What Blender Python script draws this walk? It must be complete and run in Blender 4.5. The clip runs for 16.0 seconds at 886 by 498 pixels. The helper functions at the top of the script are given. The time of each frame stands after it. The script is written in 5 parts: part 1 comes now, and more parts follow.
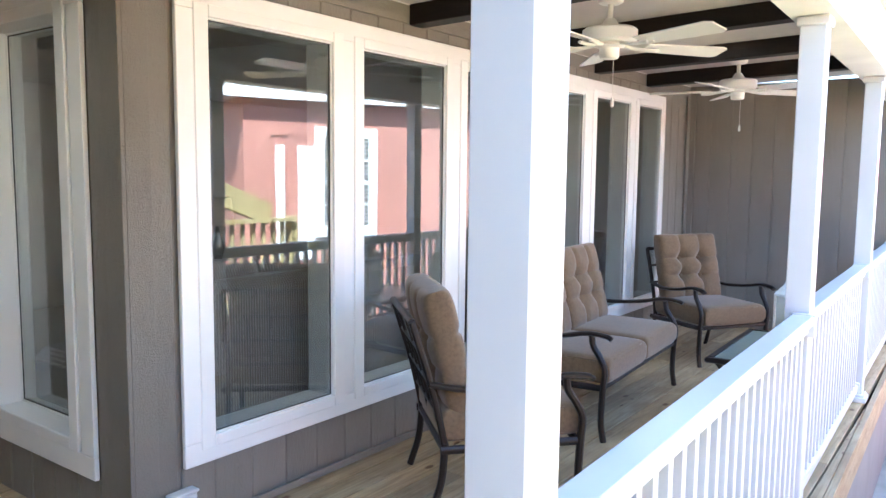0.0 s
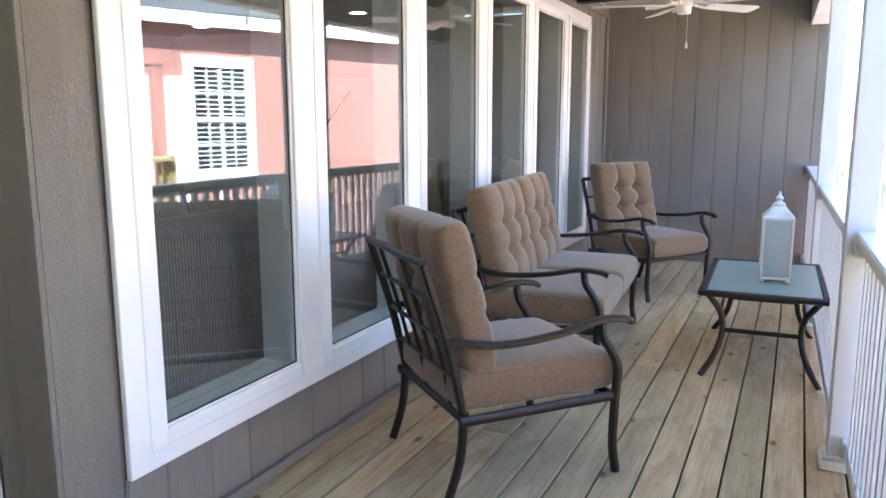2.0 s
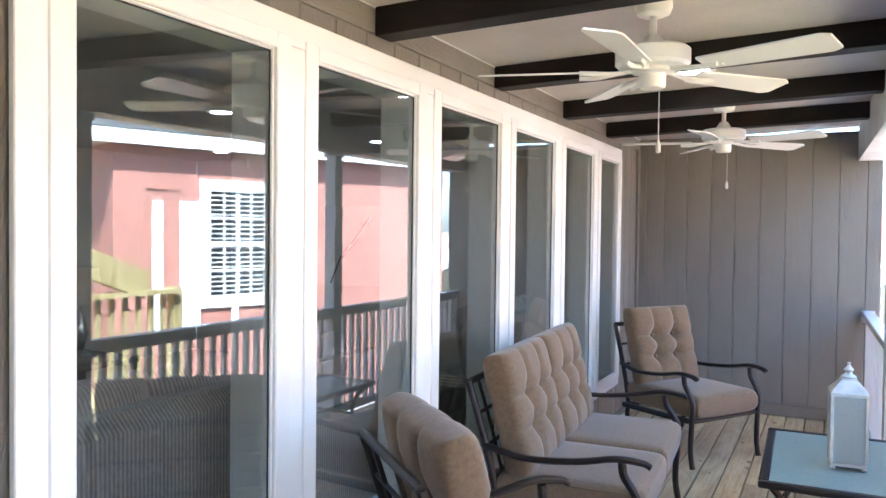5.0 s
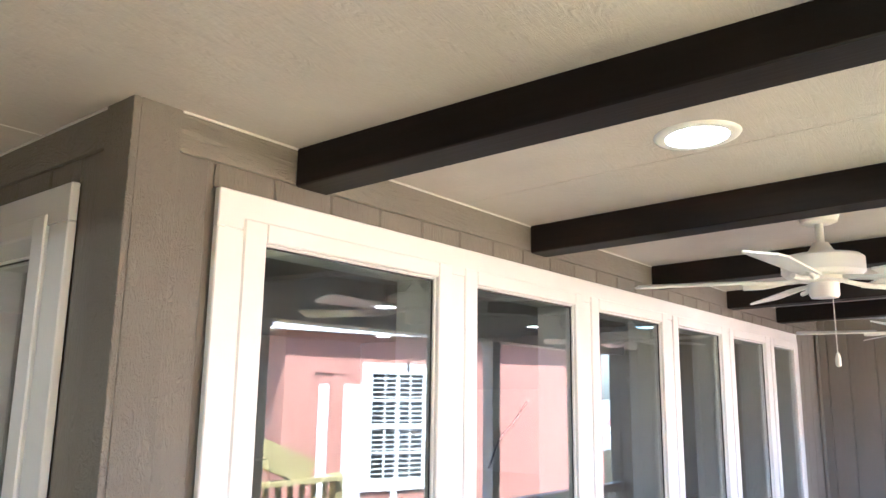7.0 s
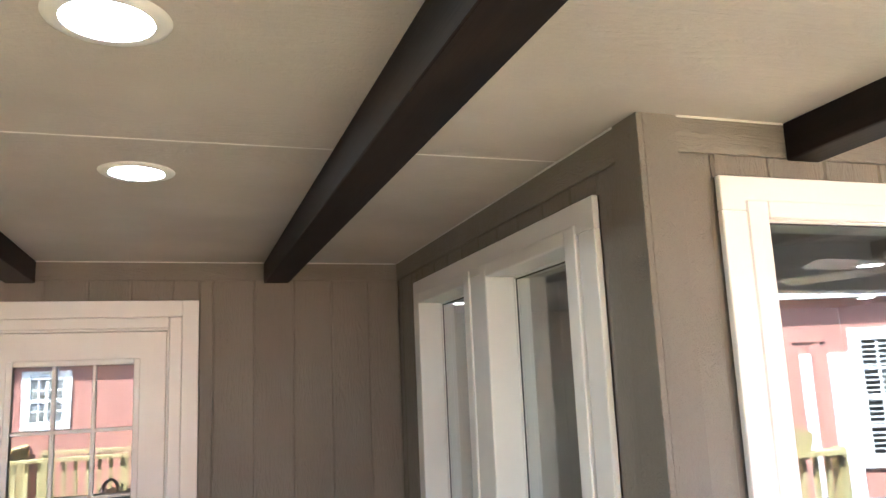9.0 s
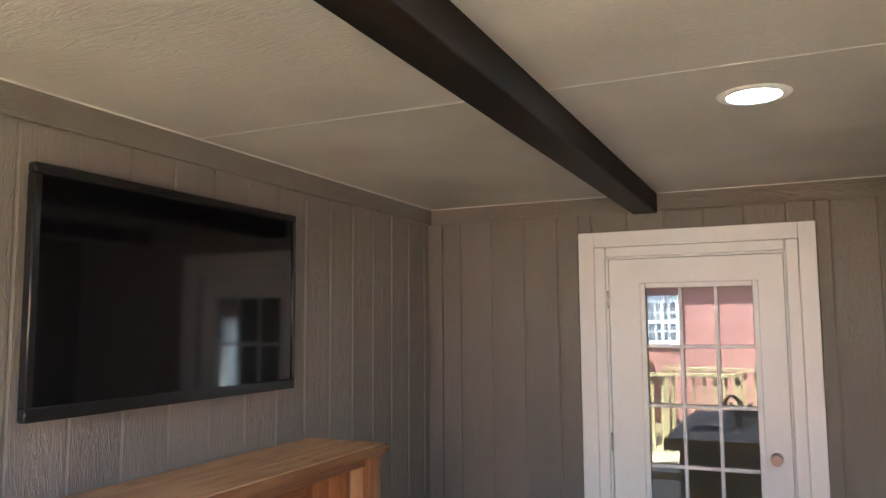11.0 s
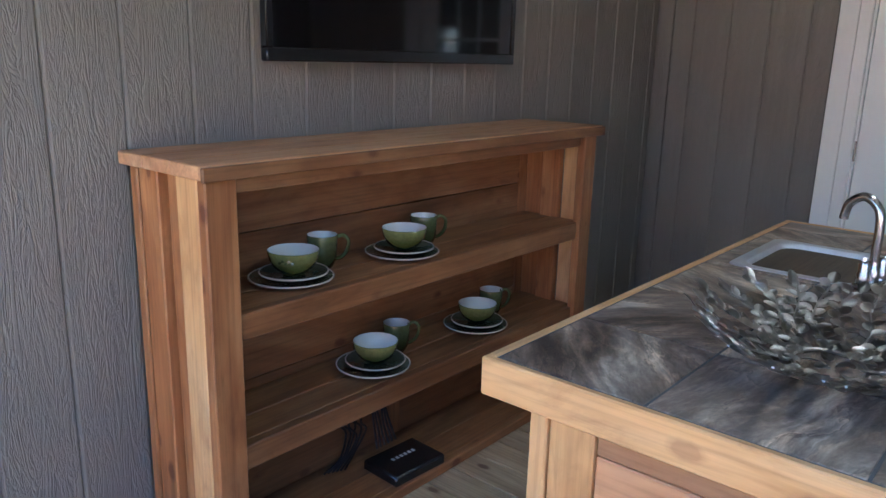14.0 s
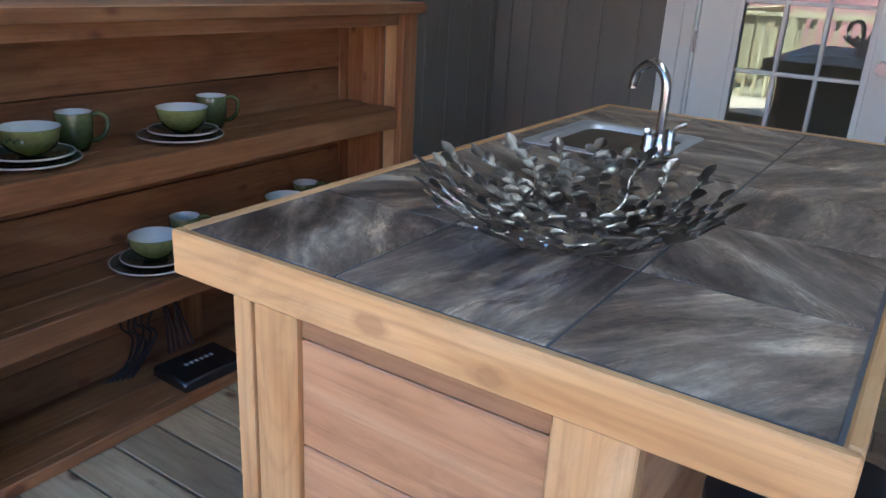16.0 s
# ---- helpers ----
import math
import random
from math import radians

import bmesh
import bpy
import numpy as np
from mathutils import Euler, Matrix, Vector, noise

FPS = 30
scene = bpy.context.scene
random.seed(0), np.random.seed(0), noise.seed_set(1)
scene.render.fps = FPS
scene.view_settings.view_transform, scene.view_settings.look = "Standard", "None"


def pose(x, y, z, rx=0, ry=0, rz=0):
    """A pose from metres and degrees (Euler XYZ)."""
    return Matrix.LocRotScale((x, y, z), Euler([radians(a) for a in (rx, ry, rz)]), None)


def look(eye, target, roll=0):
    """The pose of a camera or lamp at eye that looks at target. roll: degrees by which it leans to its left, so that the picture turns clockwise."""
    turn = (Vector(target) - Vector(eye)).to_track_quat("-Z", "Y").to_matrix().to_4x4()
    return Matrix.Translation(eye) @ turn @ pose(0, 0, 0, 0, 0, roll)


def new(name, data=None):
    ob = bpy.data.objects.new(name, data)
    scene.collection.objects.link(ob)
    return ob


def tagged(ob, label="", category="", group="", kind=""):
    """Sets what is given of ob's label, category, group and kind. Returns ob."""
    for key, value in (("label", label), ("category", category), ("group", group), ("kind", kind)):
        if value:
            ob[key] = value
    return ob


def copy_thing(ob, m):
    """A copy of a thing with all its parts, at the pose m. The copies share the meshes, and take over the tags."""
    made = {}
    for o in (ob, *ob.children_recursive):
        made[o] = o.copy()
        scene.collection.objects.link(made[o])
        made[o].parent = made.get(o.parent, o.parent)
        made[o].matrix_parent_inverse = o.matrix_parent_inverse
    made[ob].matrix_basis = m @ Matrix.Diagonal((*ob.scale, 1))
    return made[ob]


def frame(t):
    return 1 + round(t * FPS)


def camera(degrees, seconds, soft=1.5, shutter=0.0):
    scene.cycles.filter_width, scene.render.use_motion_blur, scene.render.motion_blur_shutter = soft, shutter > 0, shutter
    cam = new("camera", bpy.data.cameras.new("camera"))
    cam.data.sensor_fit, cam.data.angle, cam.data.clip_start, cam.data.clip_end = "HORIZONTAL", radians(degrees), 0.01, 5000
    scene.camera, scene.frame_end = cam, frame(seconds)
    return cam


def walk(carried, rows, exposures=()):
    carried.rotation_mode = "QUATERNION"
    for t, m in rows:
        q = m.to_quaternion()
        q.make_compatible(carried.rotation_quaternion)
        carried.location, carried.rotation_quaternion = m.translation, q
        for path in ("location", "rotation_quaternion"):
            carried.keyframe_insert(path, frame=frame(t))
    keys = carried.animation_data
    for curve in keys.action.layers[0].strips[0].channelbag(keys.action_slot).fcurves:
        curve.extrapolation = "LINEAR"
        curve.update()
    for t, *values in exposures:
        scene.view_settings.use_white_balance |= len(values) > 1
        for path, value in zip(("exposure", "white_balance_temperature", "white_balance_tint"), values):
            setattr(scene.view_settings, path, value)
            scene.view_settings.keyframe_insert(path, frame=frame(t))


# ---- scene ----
cam = camera(60.6, 16.0)
PATH = [
    (0, (2.629, -1.565, 1.492), (1.448, 0.037, 1.293), 0.6),
    (0.5, (2.382, -1.553, 1.46), (1.283, 0.099, 1.209), -1.5),
    (1, (2.117, -1.477, 1.413), (1.104, 0.222, 1.116), -1.6),
    (1.5, (1.916, -1.379, 1.366), (1.002, 0.37, 1.035), -0.9),
    (2, (1.739, -1.288, 1.327), (0.906, 0.499, 0.994), -0.1),
    (2.5, (1.657, -1.14, 1.288), (0.823, 0.649, 0.967), -0.5),
    (3, (1.615, -0.986, 1.286), (0.773, 0.803, 0.988), -0.8),
    (3.2, (1.604, -0.925, 1.303), (0.76, 0.865, 1.011), -0.9),
    (5.3, (1.571, -0.795, 1.575), (0.640, 0.975, 1.618), 0.8),
    (5.5, (1.567, -0.789, 1.600), (0.615, 0.966, 1.712), 0.6),
    (6, (1.557, -0.791, 1.665), (0.552, 0.922, 1.901), 0.5),
    (6.5, (1.575, -0.812, 1.707), (0.473, 0.825, 2.032), 1.1),
    (7, (1.591, -0.841, 1.721), (0.356, 0.686, 2.1), 0.8),
    (7.5, (1.558, -0.892, 1.724), (0.182, 0.51, 2.101), -0.3),
    (8, (1.574, -0.982, 1.691), (0.036, 0.233, 2.09), -1.9),
    (8.5, (1.639, -1.092, 1.694), (-0.077, -0.13, 2.056), -1.9),
    (9, (1.664, -1.121, 1.704), (-0.204, -0.495, 2.049), -2.5),
    (9.5, (1.705, -1.107, 1.7), (-0.252, -0.9, 2.06), -3.3),
    (10, (1.739, -1.081, 1.685), (-0.21, -1.321, 2.064), -2.4),
    (10.2, (1.73, -1.107, 1.685), (-0.197, -1.489, 2.06), -2.2),
    (12.3, (1.784, -1.25, 1.605), (0.259, -2.536, 1.463), -0.5),
    (12.5, (1.772, -1.252, 1.589), (0.273, -2.561, 1.392), -0.3),
    (13, (1.741, -1.27, 1.531), (0.276, -2.594, 1.216), 0.5),
    (13.5, (1.722, -1.264, 1.477), (0.262, -2.567, 1.066), 1.1),
    (14, (1.72, -1.237, 1.432), (0.244, -2.493, 0.938), 1.5),
    (14.5, (1.732, -1.208, 1.384), (0.219, -2.388, 0.823), 0.7),
    (15, (1.686, -1.156, 1.35), (0.139, -2.263, 0.736), 0.8),
    (15.5, (1.542, -1.127, 1.307), (-0.031, -2.178, 0.659), 2.4),
    (16, (1.359, -1.057, 1.289), (-0.22, -2.07, 0.597), 3.1),
]
EXPO = [(0.0, 3.86, 5120, 2), (1.2, 3.93, 5140, 2), (3.2, 4.0, 5120, 2), (5.3, 4.0, 5050, 2), (7.0, 4.06, 5080, 4), (9.0, 4.24, 5250, 5), (10.3, 4.22, 5250, 5), (12.2, 3.80, 4850, 4), (16.0, 3.64, 4500, 2)]
walk(cam, [(t, look(eye, target, roll)) for t, eye, target, roll in PATH], EXPO)

# ---- light ----

world = bpy.data.worlds.new("sky")
scene.world = world
world.use_nodes = True
wn = world.node_tree.nodes
sky = wn.new("ShaderNodeTexSky")
sky.sky_type = "NISHITA"
sky.sun_disc = False
sun_way = Vector((-0.48, -0.50, 1.10)).normalized()   # towards the sun
sky.sun_elevation = math.asin(sun_way.z)
sky.sun_rotation = math.atan2(sun_way.x, sun_way.y)
sky.air_density, sky.dust_density, sky.ozone_density = 1.0, 2.0, 1.0
wn["Background"].inputs["Strength"].default_value = 0.095
world.node_tree.links.new(sky.outputs[0], wn["Background"].inputs["Color"])
sun = new("sun", bpy.data.lights.new("sun", "SUN"))
sun.data.energy, sun.data.angle, sun.data.color = 5.0, radians(0.55), (1.0, 0.95, 0.87)
sun.matrix_world = look((0, 0, 20), Vector((0, 0, 20)) - sun_way)


# ---- mesh helpers ----
def box(bm, x0, x1, y0, y1, z0, z1, bev=0.0, seg=1):
    m = Matrix.LocRotScale(((x0 + x1) / 2, (y0 + y1) / 2, (z0 + z1) / 2), None, (abs(x1 - x0), abs(y1 - y0), abs(z1 - z0)))
    r = bmesh.ops.create_cube(bm, size=1.0, matrix=m)
    if bev > 0:
        es = list({e for v in r["verts"] for e in v.link_edges})
        bmesh.ops.bevel(bm, geom=es, offset=bev, segments=seg, affect="EDGES", profile=0.7)
    return bm


def boxes(*bs, bev=0.0):
    bm = bmesh.new()
    for b in bs:
        box(bm, *b, bev=bev)
    return bm


def cyl(bm, p0, p1, r0, r1=None, seg=16):
    p0, p1 = Vector(p0), Vector(p1)
    d = p1 - p0
    m = Matrix.Translation((p0 + p1) / 2) @ d.to_track_quat("Z", "Y").to_matrix().to_4x4()
    bmesh.ops.create_cone(bm, cap_ends=True, segments=seg, radius1=r0, radius2=r0 if r1 is None else r1, depth=d.length, matrix=m)
    return bm


def smooth_line(pts, n=6):
    """A smooth line through points (Catmull-Rom)."""
    p = [Vector(q) for q in pts]
    if len(p) < 3:
        return p
    p = [2 * p[0] - p[1]] + p + [2 * p[-1] - p[-2]]
    out = []
    for i in range(1, len(p) - 2):
        for k in range(n):
            t = k / n
            a, b, c, d = p[i - 1], p[i], p[i + 1], p[i + 2]
            out.append(0.5 * ((2 * b) + (c - a) * t + (2 * a - 5 * b + 4 * c - d) * t * t + (3 * b - a - 3 * c + d) * t ** 3))
    return out + [p[-2]]


def tube(bm, pts, r, seg=8, n=5, flat=1.0, smooth=True):
    """A tube along a line; flat < 1 squashes it upright."""
    line = smooth_line(pts, n) if smooth else [Vector(q) for q in pts]
    rings = []
    side = None
    for i, p in enumerate(line):
        d = (line[min(i + 1, len(line) - 1)] - line[max(i - 1, 0)]).normalized()
        ref = Vector((0, 0, 1)) if abs(d.z) < 0.9 else Vector((0, 1, 0))
        s = d.cross(ref).normalized() if side is None else (side - d * side.dot(d)).normalized()
        side = s
        u = s.cross(d)
        rings.append([bm.verts.new(p + (s * math.cos(a) + u * math.sin(a) * flat) * r) for a in [2 * math.pi * (k + 0.5) / seg for k in range(seg)]])
    for a, b in zip(rings, rings[1:]):
        for k in range(seg):
            bm.faces.new((a[k], a[(k + 1) % seg], b[(k + 1) % seg], b[k]))
    bm.faces.new(rings[0][::-1])
    bm.faces.new(rings[-1])
    return bm


def lathe(bm, profile, seg=28, centre=(0, 0, 0)):
    """Turns a list of (radius, height) round the upright axis."""
    c = Vector(centre)
    rings = []
    for r, z in profile:
        rings.append([bm.verts.new(c + Vector((max(r, 1e-4) * math.cos(2 * math.pi * k / seg), max(r, 1e-4) * math.sin(2 * math.pi * k / seg), z))) for k in range(seg)])
    for a, b in zip(rings, rings[1:]):
        for k in range(seg):
            bm.faces.new((a[k], a[(k + 1) % seg], b[(k + 1) % seg], b[k]))
    return bm


def cushion(bm, w, d, h, edge=5.0, tufts=(), depth=0.03, n=22, crown=0.02):
    """A padded cushion lying in x, y with its thickness in z."""
    def half(u, v):
        t = (max(0.0, 1 - abs(u) ** edge) * max(0.0, 1 - abs(v) ** edge)) ** 0.26
        z = t * (h / 2 + crown * (1 - u * u) * (1 - v * v))
        for a, b in tufts:
            z -= t * depth * math.exp(-(((u - a) * w / 2) ** 2 + ((v - b) * d / 2) ** 2) / 0.0022)
            z -= t * depth * 0.30 * (math.exp(-(((u - a) * w / 2) / 0.018) ** 2) + math.exp(-(((v - b) * d / 2) / 0.018) ** 2)) * 0.5
        return z
    def spread(k):
        return math.sin((k / n * 2 - 1) * math.pi / 2 * 0.999)
    grid = {}
    for s in (1, -1):
        for i in range(n + 1):
            for j in range(n + 1):
                u, v = spread(i), spread(j)
                if s < 0 and (i in (0, n) or j in (0, n)):
                    grid[s, i, j] = grid[1, i, j]
                    continue
                grid[s, i, j] = bm.verts.new((u * w / 2, v * d / 2, s * (half(u, v) if s > 0 else half(u, v) * 0.9)))
        for i in range(n):
            for j in range(n):
                q = [grid[s, i, j], grid[s, i + 1, j], grid[s, i + 1, j + 1], grid[s, i, j + 1]]
                bm.faces.new(q if s > 0 else q[::-1])
    return bm


def rounded(ob, angle=40):
    ob.data.shade_smooth()
    ob.data.set_sharp_from_angle(angle=radians(angle))
    return ob


def part(name, bm, material, parent, label="", smooth=True, at=None):
    me = bpy.data.meshes.new(name)
    bmesh.ops.recalc_face_normals(bm, faces=bm.faces)
    bm.to_mesh(me)
    bm.free()
    me.materials.append(material)
    ob = new(name, me)
    if smooth:
        rounded(ob)
    if at is not None:
        ob.matrix_basis = at
    ob.parent = parent
    if label:
        ob["label"] = label
    return ob


def thing(name, label, category, group="", kind="", at=(0, 0, 0), turn=0.0):
    ob = new(name)
    ob.empty_display_size = 0.1
    ob.matrix_basis = pose(*at, 0, 0, turn)
    return tagged(ob, label, category, group, kind)


def solid(name, bm, material, label="", category="", group="", kind="", smooth=True, at=None):
    return tagged(part(name, bm, material, None, "", smooth, at), label, category, group, kind)


def piece(name, me, parent, at):
    """A repeat that shares its mesh."""
    ob = new(name, me)
    ob.matrix_basis = at
    ob.parent = parent
    return ob


def mesh_of(name, bm, material, smooth=False):
    me = bpy.data.meshes.new(name)
    bmesh.ops.recalc_face_normals(bm, faces=bm.faces)
    bm.to_mesh(me)
    bm.free()
    me.materials.append(material)
    if smooth:
        me.shade_smooth()
        me.set_sharp_from_angle(angle=radians(40))
    return me


# ---- materials ----
class Nodes:
    """A short way to write node trees."""
    def __init__(self, name, rough=0.6, metal=0.0):
        self.mat = bpy.data.materials.new(name)
        self.mat.use_nodes = True
        self.t = self.mat.node_tree
        self.b = self.t.nodes["Principled BSDF"]
        self.b.inputs["Roughness"].default_value = rough
        self.b.inputs["Metallic"].default_value = metal

    def add(self, kind, **sets):
        n = self.t.nodes.new(kind)
        for k, v in sets.items():
            n.inputs[k.replace("_", " ")].default_value = v
        return n

    def link(self, a, b):
        self.t.links.new(a, b)

    def coords(self, scale=(1, 1, 1), vary=True):
        tc = self.add("ShaderNodeTexCoord")
        mp = self.add("ShaderNodeMapping")
        mp.inputs["Scale"].default_value = scale
        src = tc.outputs["Object"]
        if vary:
            info = self.add("ShaderNodeObjectInfo")
            mul = self.add("ShaderNodeVectorMath")
            mul.operation = "MULTIPLY_ADD"
            comb = self.add("ShaderNodeCombineXYZ")
            for k in range(3):
                self.link(info.outputs["Random"], comb.inputs[k])
            self.link(comb.outputs[0], mul.inputs[0])
            mul.inputs[1].default_value = (37.0, 53.0, 71.0)
            self.link(src, mul.inputs[2])
            src = mul.outputs[0]
        self.link(src, mp.inputs["Vector"])
        return mp.outputs[0]

    def noise(self, vec, scale, detail=4.0, rough=0.55, dist=0.0):
        n = self.add("ShaderNodeTexNoise", Scale=scale, Detail=detail, Roughness=rough, Distortion=dist)
        self.link(vec, n.inputs["Vector"])
        return n.outputs["Fac"]

    def ramp(self, fac, *stops):
        n = self.add("ShaderNodeValToRGB")
        el = n.color_ramp.elements
        while len(el) < len(stops):
            el.new(0.5)
        for e, (p, c) in zip(el, stops):
            e.position, e.color = p, (*c, 1) if len(c) == 3 else c
        self.link(fac, n.inputs["Fac"])
        return n.outputs["Color"]

    def mix(self, fac, a, b, kind="MIX"):
        n = self.t.nodes.new("ShaderNodeMix")
        n.data_type, n.blend_type = "RGBA", kind
        ins = [i for i in n.inputs if i.enabled]
        for sock, v in zip(ins, (fac, a, b)):
            if isinstance(v, (int, float)):
                sock.default_value = v
            elif isinstance(v, tuple):
                sock.default_value = (*v, 1) if len(v) == 3 else v
            else:
                self.link(v, sock)
        return [o for o in n.outputs if o.enabled][0]

    def bump(self, height, strength, dist=0.003, normal=None):
        n = self.add("ShaderNodeBump", Strength=strength, Distance=dist)
        self.link(height, n.inputs["Height"])
        if normal is not None:
            self.link(normal, n.inputs["Normal"])
        return n.outputs["Normal"]

    def out(self, color=None, normal=None, rough=None):
        if color is not None:
            if isinstance(color, tuple):
                self.b.inputs["Base Color"].default_value = (*color, 1)
            else:
                self.link(color, self.b.inputs["Base Color"])
        if normal is not None:
            self.link(normal, self.b.inputs["Normal"])
        if rough is not None:
            self.link(rough, self.b.inputs["Roughness"])
        return self.mat


def grain_scale(axis, along, across):
    return tuple(along if a == axis else across for a in "xyz")


def wood(name, dark, mid, light, axis, rough=0.6, knots=0.5, knot=(0.12, 0.05, 0.02), tone=0.25, bump=0.25, streak=0.5):
    n = Nodes(name, rough)
    v = n.coords(grain_scale(axis, 0.8, 3.6))
    big = n.noise(v, 1.5, 5, 0.55, 1.2)
    vf = n.coords(grain_scale(axis, 2.2, 110.0))
    fine = n.noise(vf, 1.0, 3, 0.6)
    col = n.ramp(big, (0.28, dark), (0.5, mid), (0.72, light))
    col = n.mix(streak, col, n.ramp(fine, (0.32, (0.5, 0.47, 0.43)), (0.55, (1.0, 1.0, 1.0))), "MULTIPLY")
    slow = n.noise(n.coords(grain_scale(axis, 0.55, 3.2)), 1.2, 2, 0.5, 0.6)
    rings = n.add("ShaderNodeMath")
    rings.operation = "MULTIPLY"
    rings.inputs[1].default_value = 11.0
    n.link(slow, rings.inputs[0])
    saw = n.add("ShaderNodeMath")
    saw.operation = "PINGPONG"
    saw.inputs[1].default_value = 0.5
    n.link(rings.outputs[0], saw.inputs[0])
    col = n.mix(0.3, col, n.ramp(saw.outputs[0], (0.0, (0.66, 0.60, 0.55)), (0.2, (1.0, 1.0, 1.0)), (0.5, (1.06, 1.05, 1.03))), "MULTIPLY")
    info = n.add("ShaderNodeObjectInfo")
    col = n.mix(tone, col, n.ramp(info.outputs["Random"], (0.0, (0.55, 0.52, 0.5)), (0.45, (0.95, 0.95, 0.95)), (1.0, (1.3, 1.22, 1.1))), "MULTIPLY")
    blotch = n.noise(n.coords(grain_scale(axis, 3.0, 9.0)), 1.6, 6, 0.7, 0.4)
    col = n.mix(0.45, col, n.ramp(blotch, (0.33, (0.62, 0.56, 0.50)), (0.47, (1.0, 1.0, 1.0)), (0.66, (1.12, 1.09, 1.04))), "MULTIPLY")
    if knots > 0:
        vk = n.coords(grain_scale(axis, 3.0, 5.5))
        vo = n.add("ShaderNodeTexVoronoi", Scale=1.9)
        n.link(vk, vo.inputs["Vector"])
        wob = n.noise(n.coords((30, 30, 30)), 1.0, 2)
        ad = n.add("ShaderNodeMath")
        ad.operation = "MULTIPLY_ADD"
        n.link(wob, ad.inputs[0])
        ad.inputs[1].default_value = 0.12
        pick = n.add("ShaderNodeSeparateColor")
        n.link(vo.outputs["Color"], pick.inputs[0])
        far = n.add("ShaderNodeMapRange")
        far.inputs["From Min"].default_value, far.inputs["From Max"].default_value = 0.45, 0.80
        far.inputs["To Min"].default_value, far.inputs["To Max"].default_value = 0.30, -0.03
        n.link(pick.outputs[0], far.inputs["Value"])
        dist = n.add("ShaderNodeMath")
        dist.operation = "ADD"
        n.link(vo.outputs["Distance"], dist.inputs[0])
        n.link(far.outputs[0], dist.inputs[1])
        n.link(dist.outputs[0], ad.inputs[2])
        mask = n.ramp(ad.outputs[0], (0.16, (knots, knots, knots)), (0.19, (knots * 0.55,) * 3), (0.26, (0, 0, 0)))
        col = n.mix(mask, col, knot)
    return n.out(col, n.bump(fine, bump, 0.002))


def paint(name, colour, rough=0.45, vary=0.06, scale=3.0, bump=0.08, fine=90.0):
    n = Nodes(name, rough)
    v = n.coords()
    big = n.noise(v, scale, 4)
    lo = tuple(c * (1 - vary * 2) for c in colour)
    hi = tuple(min(0.95, c * (1 + vary)) for c in colour)
    col = n.ramp(big, (0.3, lo), (0.7, hi))
    f = n.noise(v, fine, 3)
    return n.out(col, n.bump(f, bump, 0.002))


def siding(name, colour, axis="z", strength=0.6, grain=(1.8, 15.0), depth=0.006):
    """Painted panel with an embossed cedar grain."""
    n = Nodes(name, 0.55)
    v = n.coords(grain_scale(axis, *grain))
    g = n.noise(v, 1.4, 4, 0.6, 2.4)
    w2 = n.coords(grain_scale(axis, 5.0, 120.0))
    f = n.noise(w2, 1.0, 3, 0.6, 0.4)
    ridges = n.ramp(g, (0.36, (0, 0, 0)), (0.46, (1, 1, 1)), (0.54, (0.1, 0.1, 0.1)), (0.62, (0.9, 0.9, 0.9)))
    big = n.noise(n.coords((1, 1, 0.5)), 2.0, 3)
    col = n.ramp(big, (0.3, tuple(c * 0.88 for c in colour)), (0.7, tuple(c * 1.08 for c in colour)))
    nb = n.bump(ridges, strength, depth)
    cross = n.noise(n.coords(grain_scale(axis, 95.0, 26.0)), 1.0, 3, 0.6, 0.8)
    nb = n.bump(cross, 0.28, 0.003, nb)
    return n.out(col, n.bump(f, 0.16, 0.0015, nb))


def metal(name, colour, rough, bump=0.0, scale=60.0, metallic=1.0):
    n = Nodes(name, rough, metallic)
    v = n.coords()
    s = n.noise(v, 9.0, 4)
    col = n.ramp(s, (0.3, tuple(c * 0.8 for c in colour)), (0.7, colour))
    return n.out(col, n.bump(n.noise(v, scale, 2), bump, 0.001) if bump else None)


def fabric(name, colour, scale=420.0, stripes=0.0):
    n = Nodes(name, 0.9)
    v = n.coords()
    weave = n.add("ShaderNodeTexChecker", Scale=scale)
    n.link(v, weave.inputs["Vector"])
    mott = n.noise(v, 60.0, 4)
    big = n.noise(v, 4.0, 3)
    col = n.ramp(mott, (0.3, tuple(c * 0.78 for c in colour)), (0.7, tuple(c * 1.12 for c in colour)))
    col = n.mix(0.3, col, n.ramp(big, (0.3, (0.75, 0.75, 0.75)), (0.7, (1.05, 1.05, 1.05))), "MULTIPLY")
    if stripes:
        wv = n.add("ShaderNodeTexWave", Scale=stripes, Distortion=1.2, Detail=2.0)
        wv.bands_direction = "X"
        n.link(n.coords((1, 1, 0.15)), wv.inputs["Vector"])
        col = n.mix(0.7, col, n.ramp(wv.outputs["Fac"], (0.2, (0.45, 0.45, 0.45)), (0.8, (1.25, 1.22, 1.2))), "MULTIPLY")
    n.b.inputs["Sheen Weight"].default_value = 0.3
    return n.out(col, n.bump(mott, 0.35, 0.002))


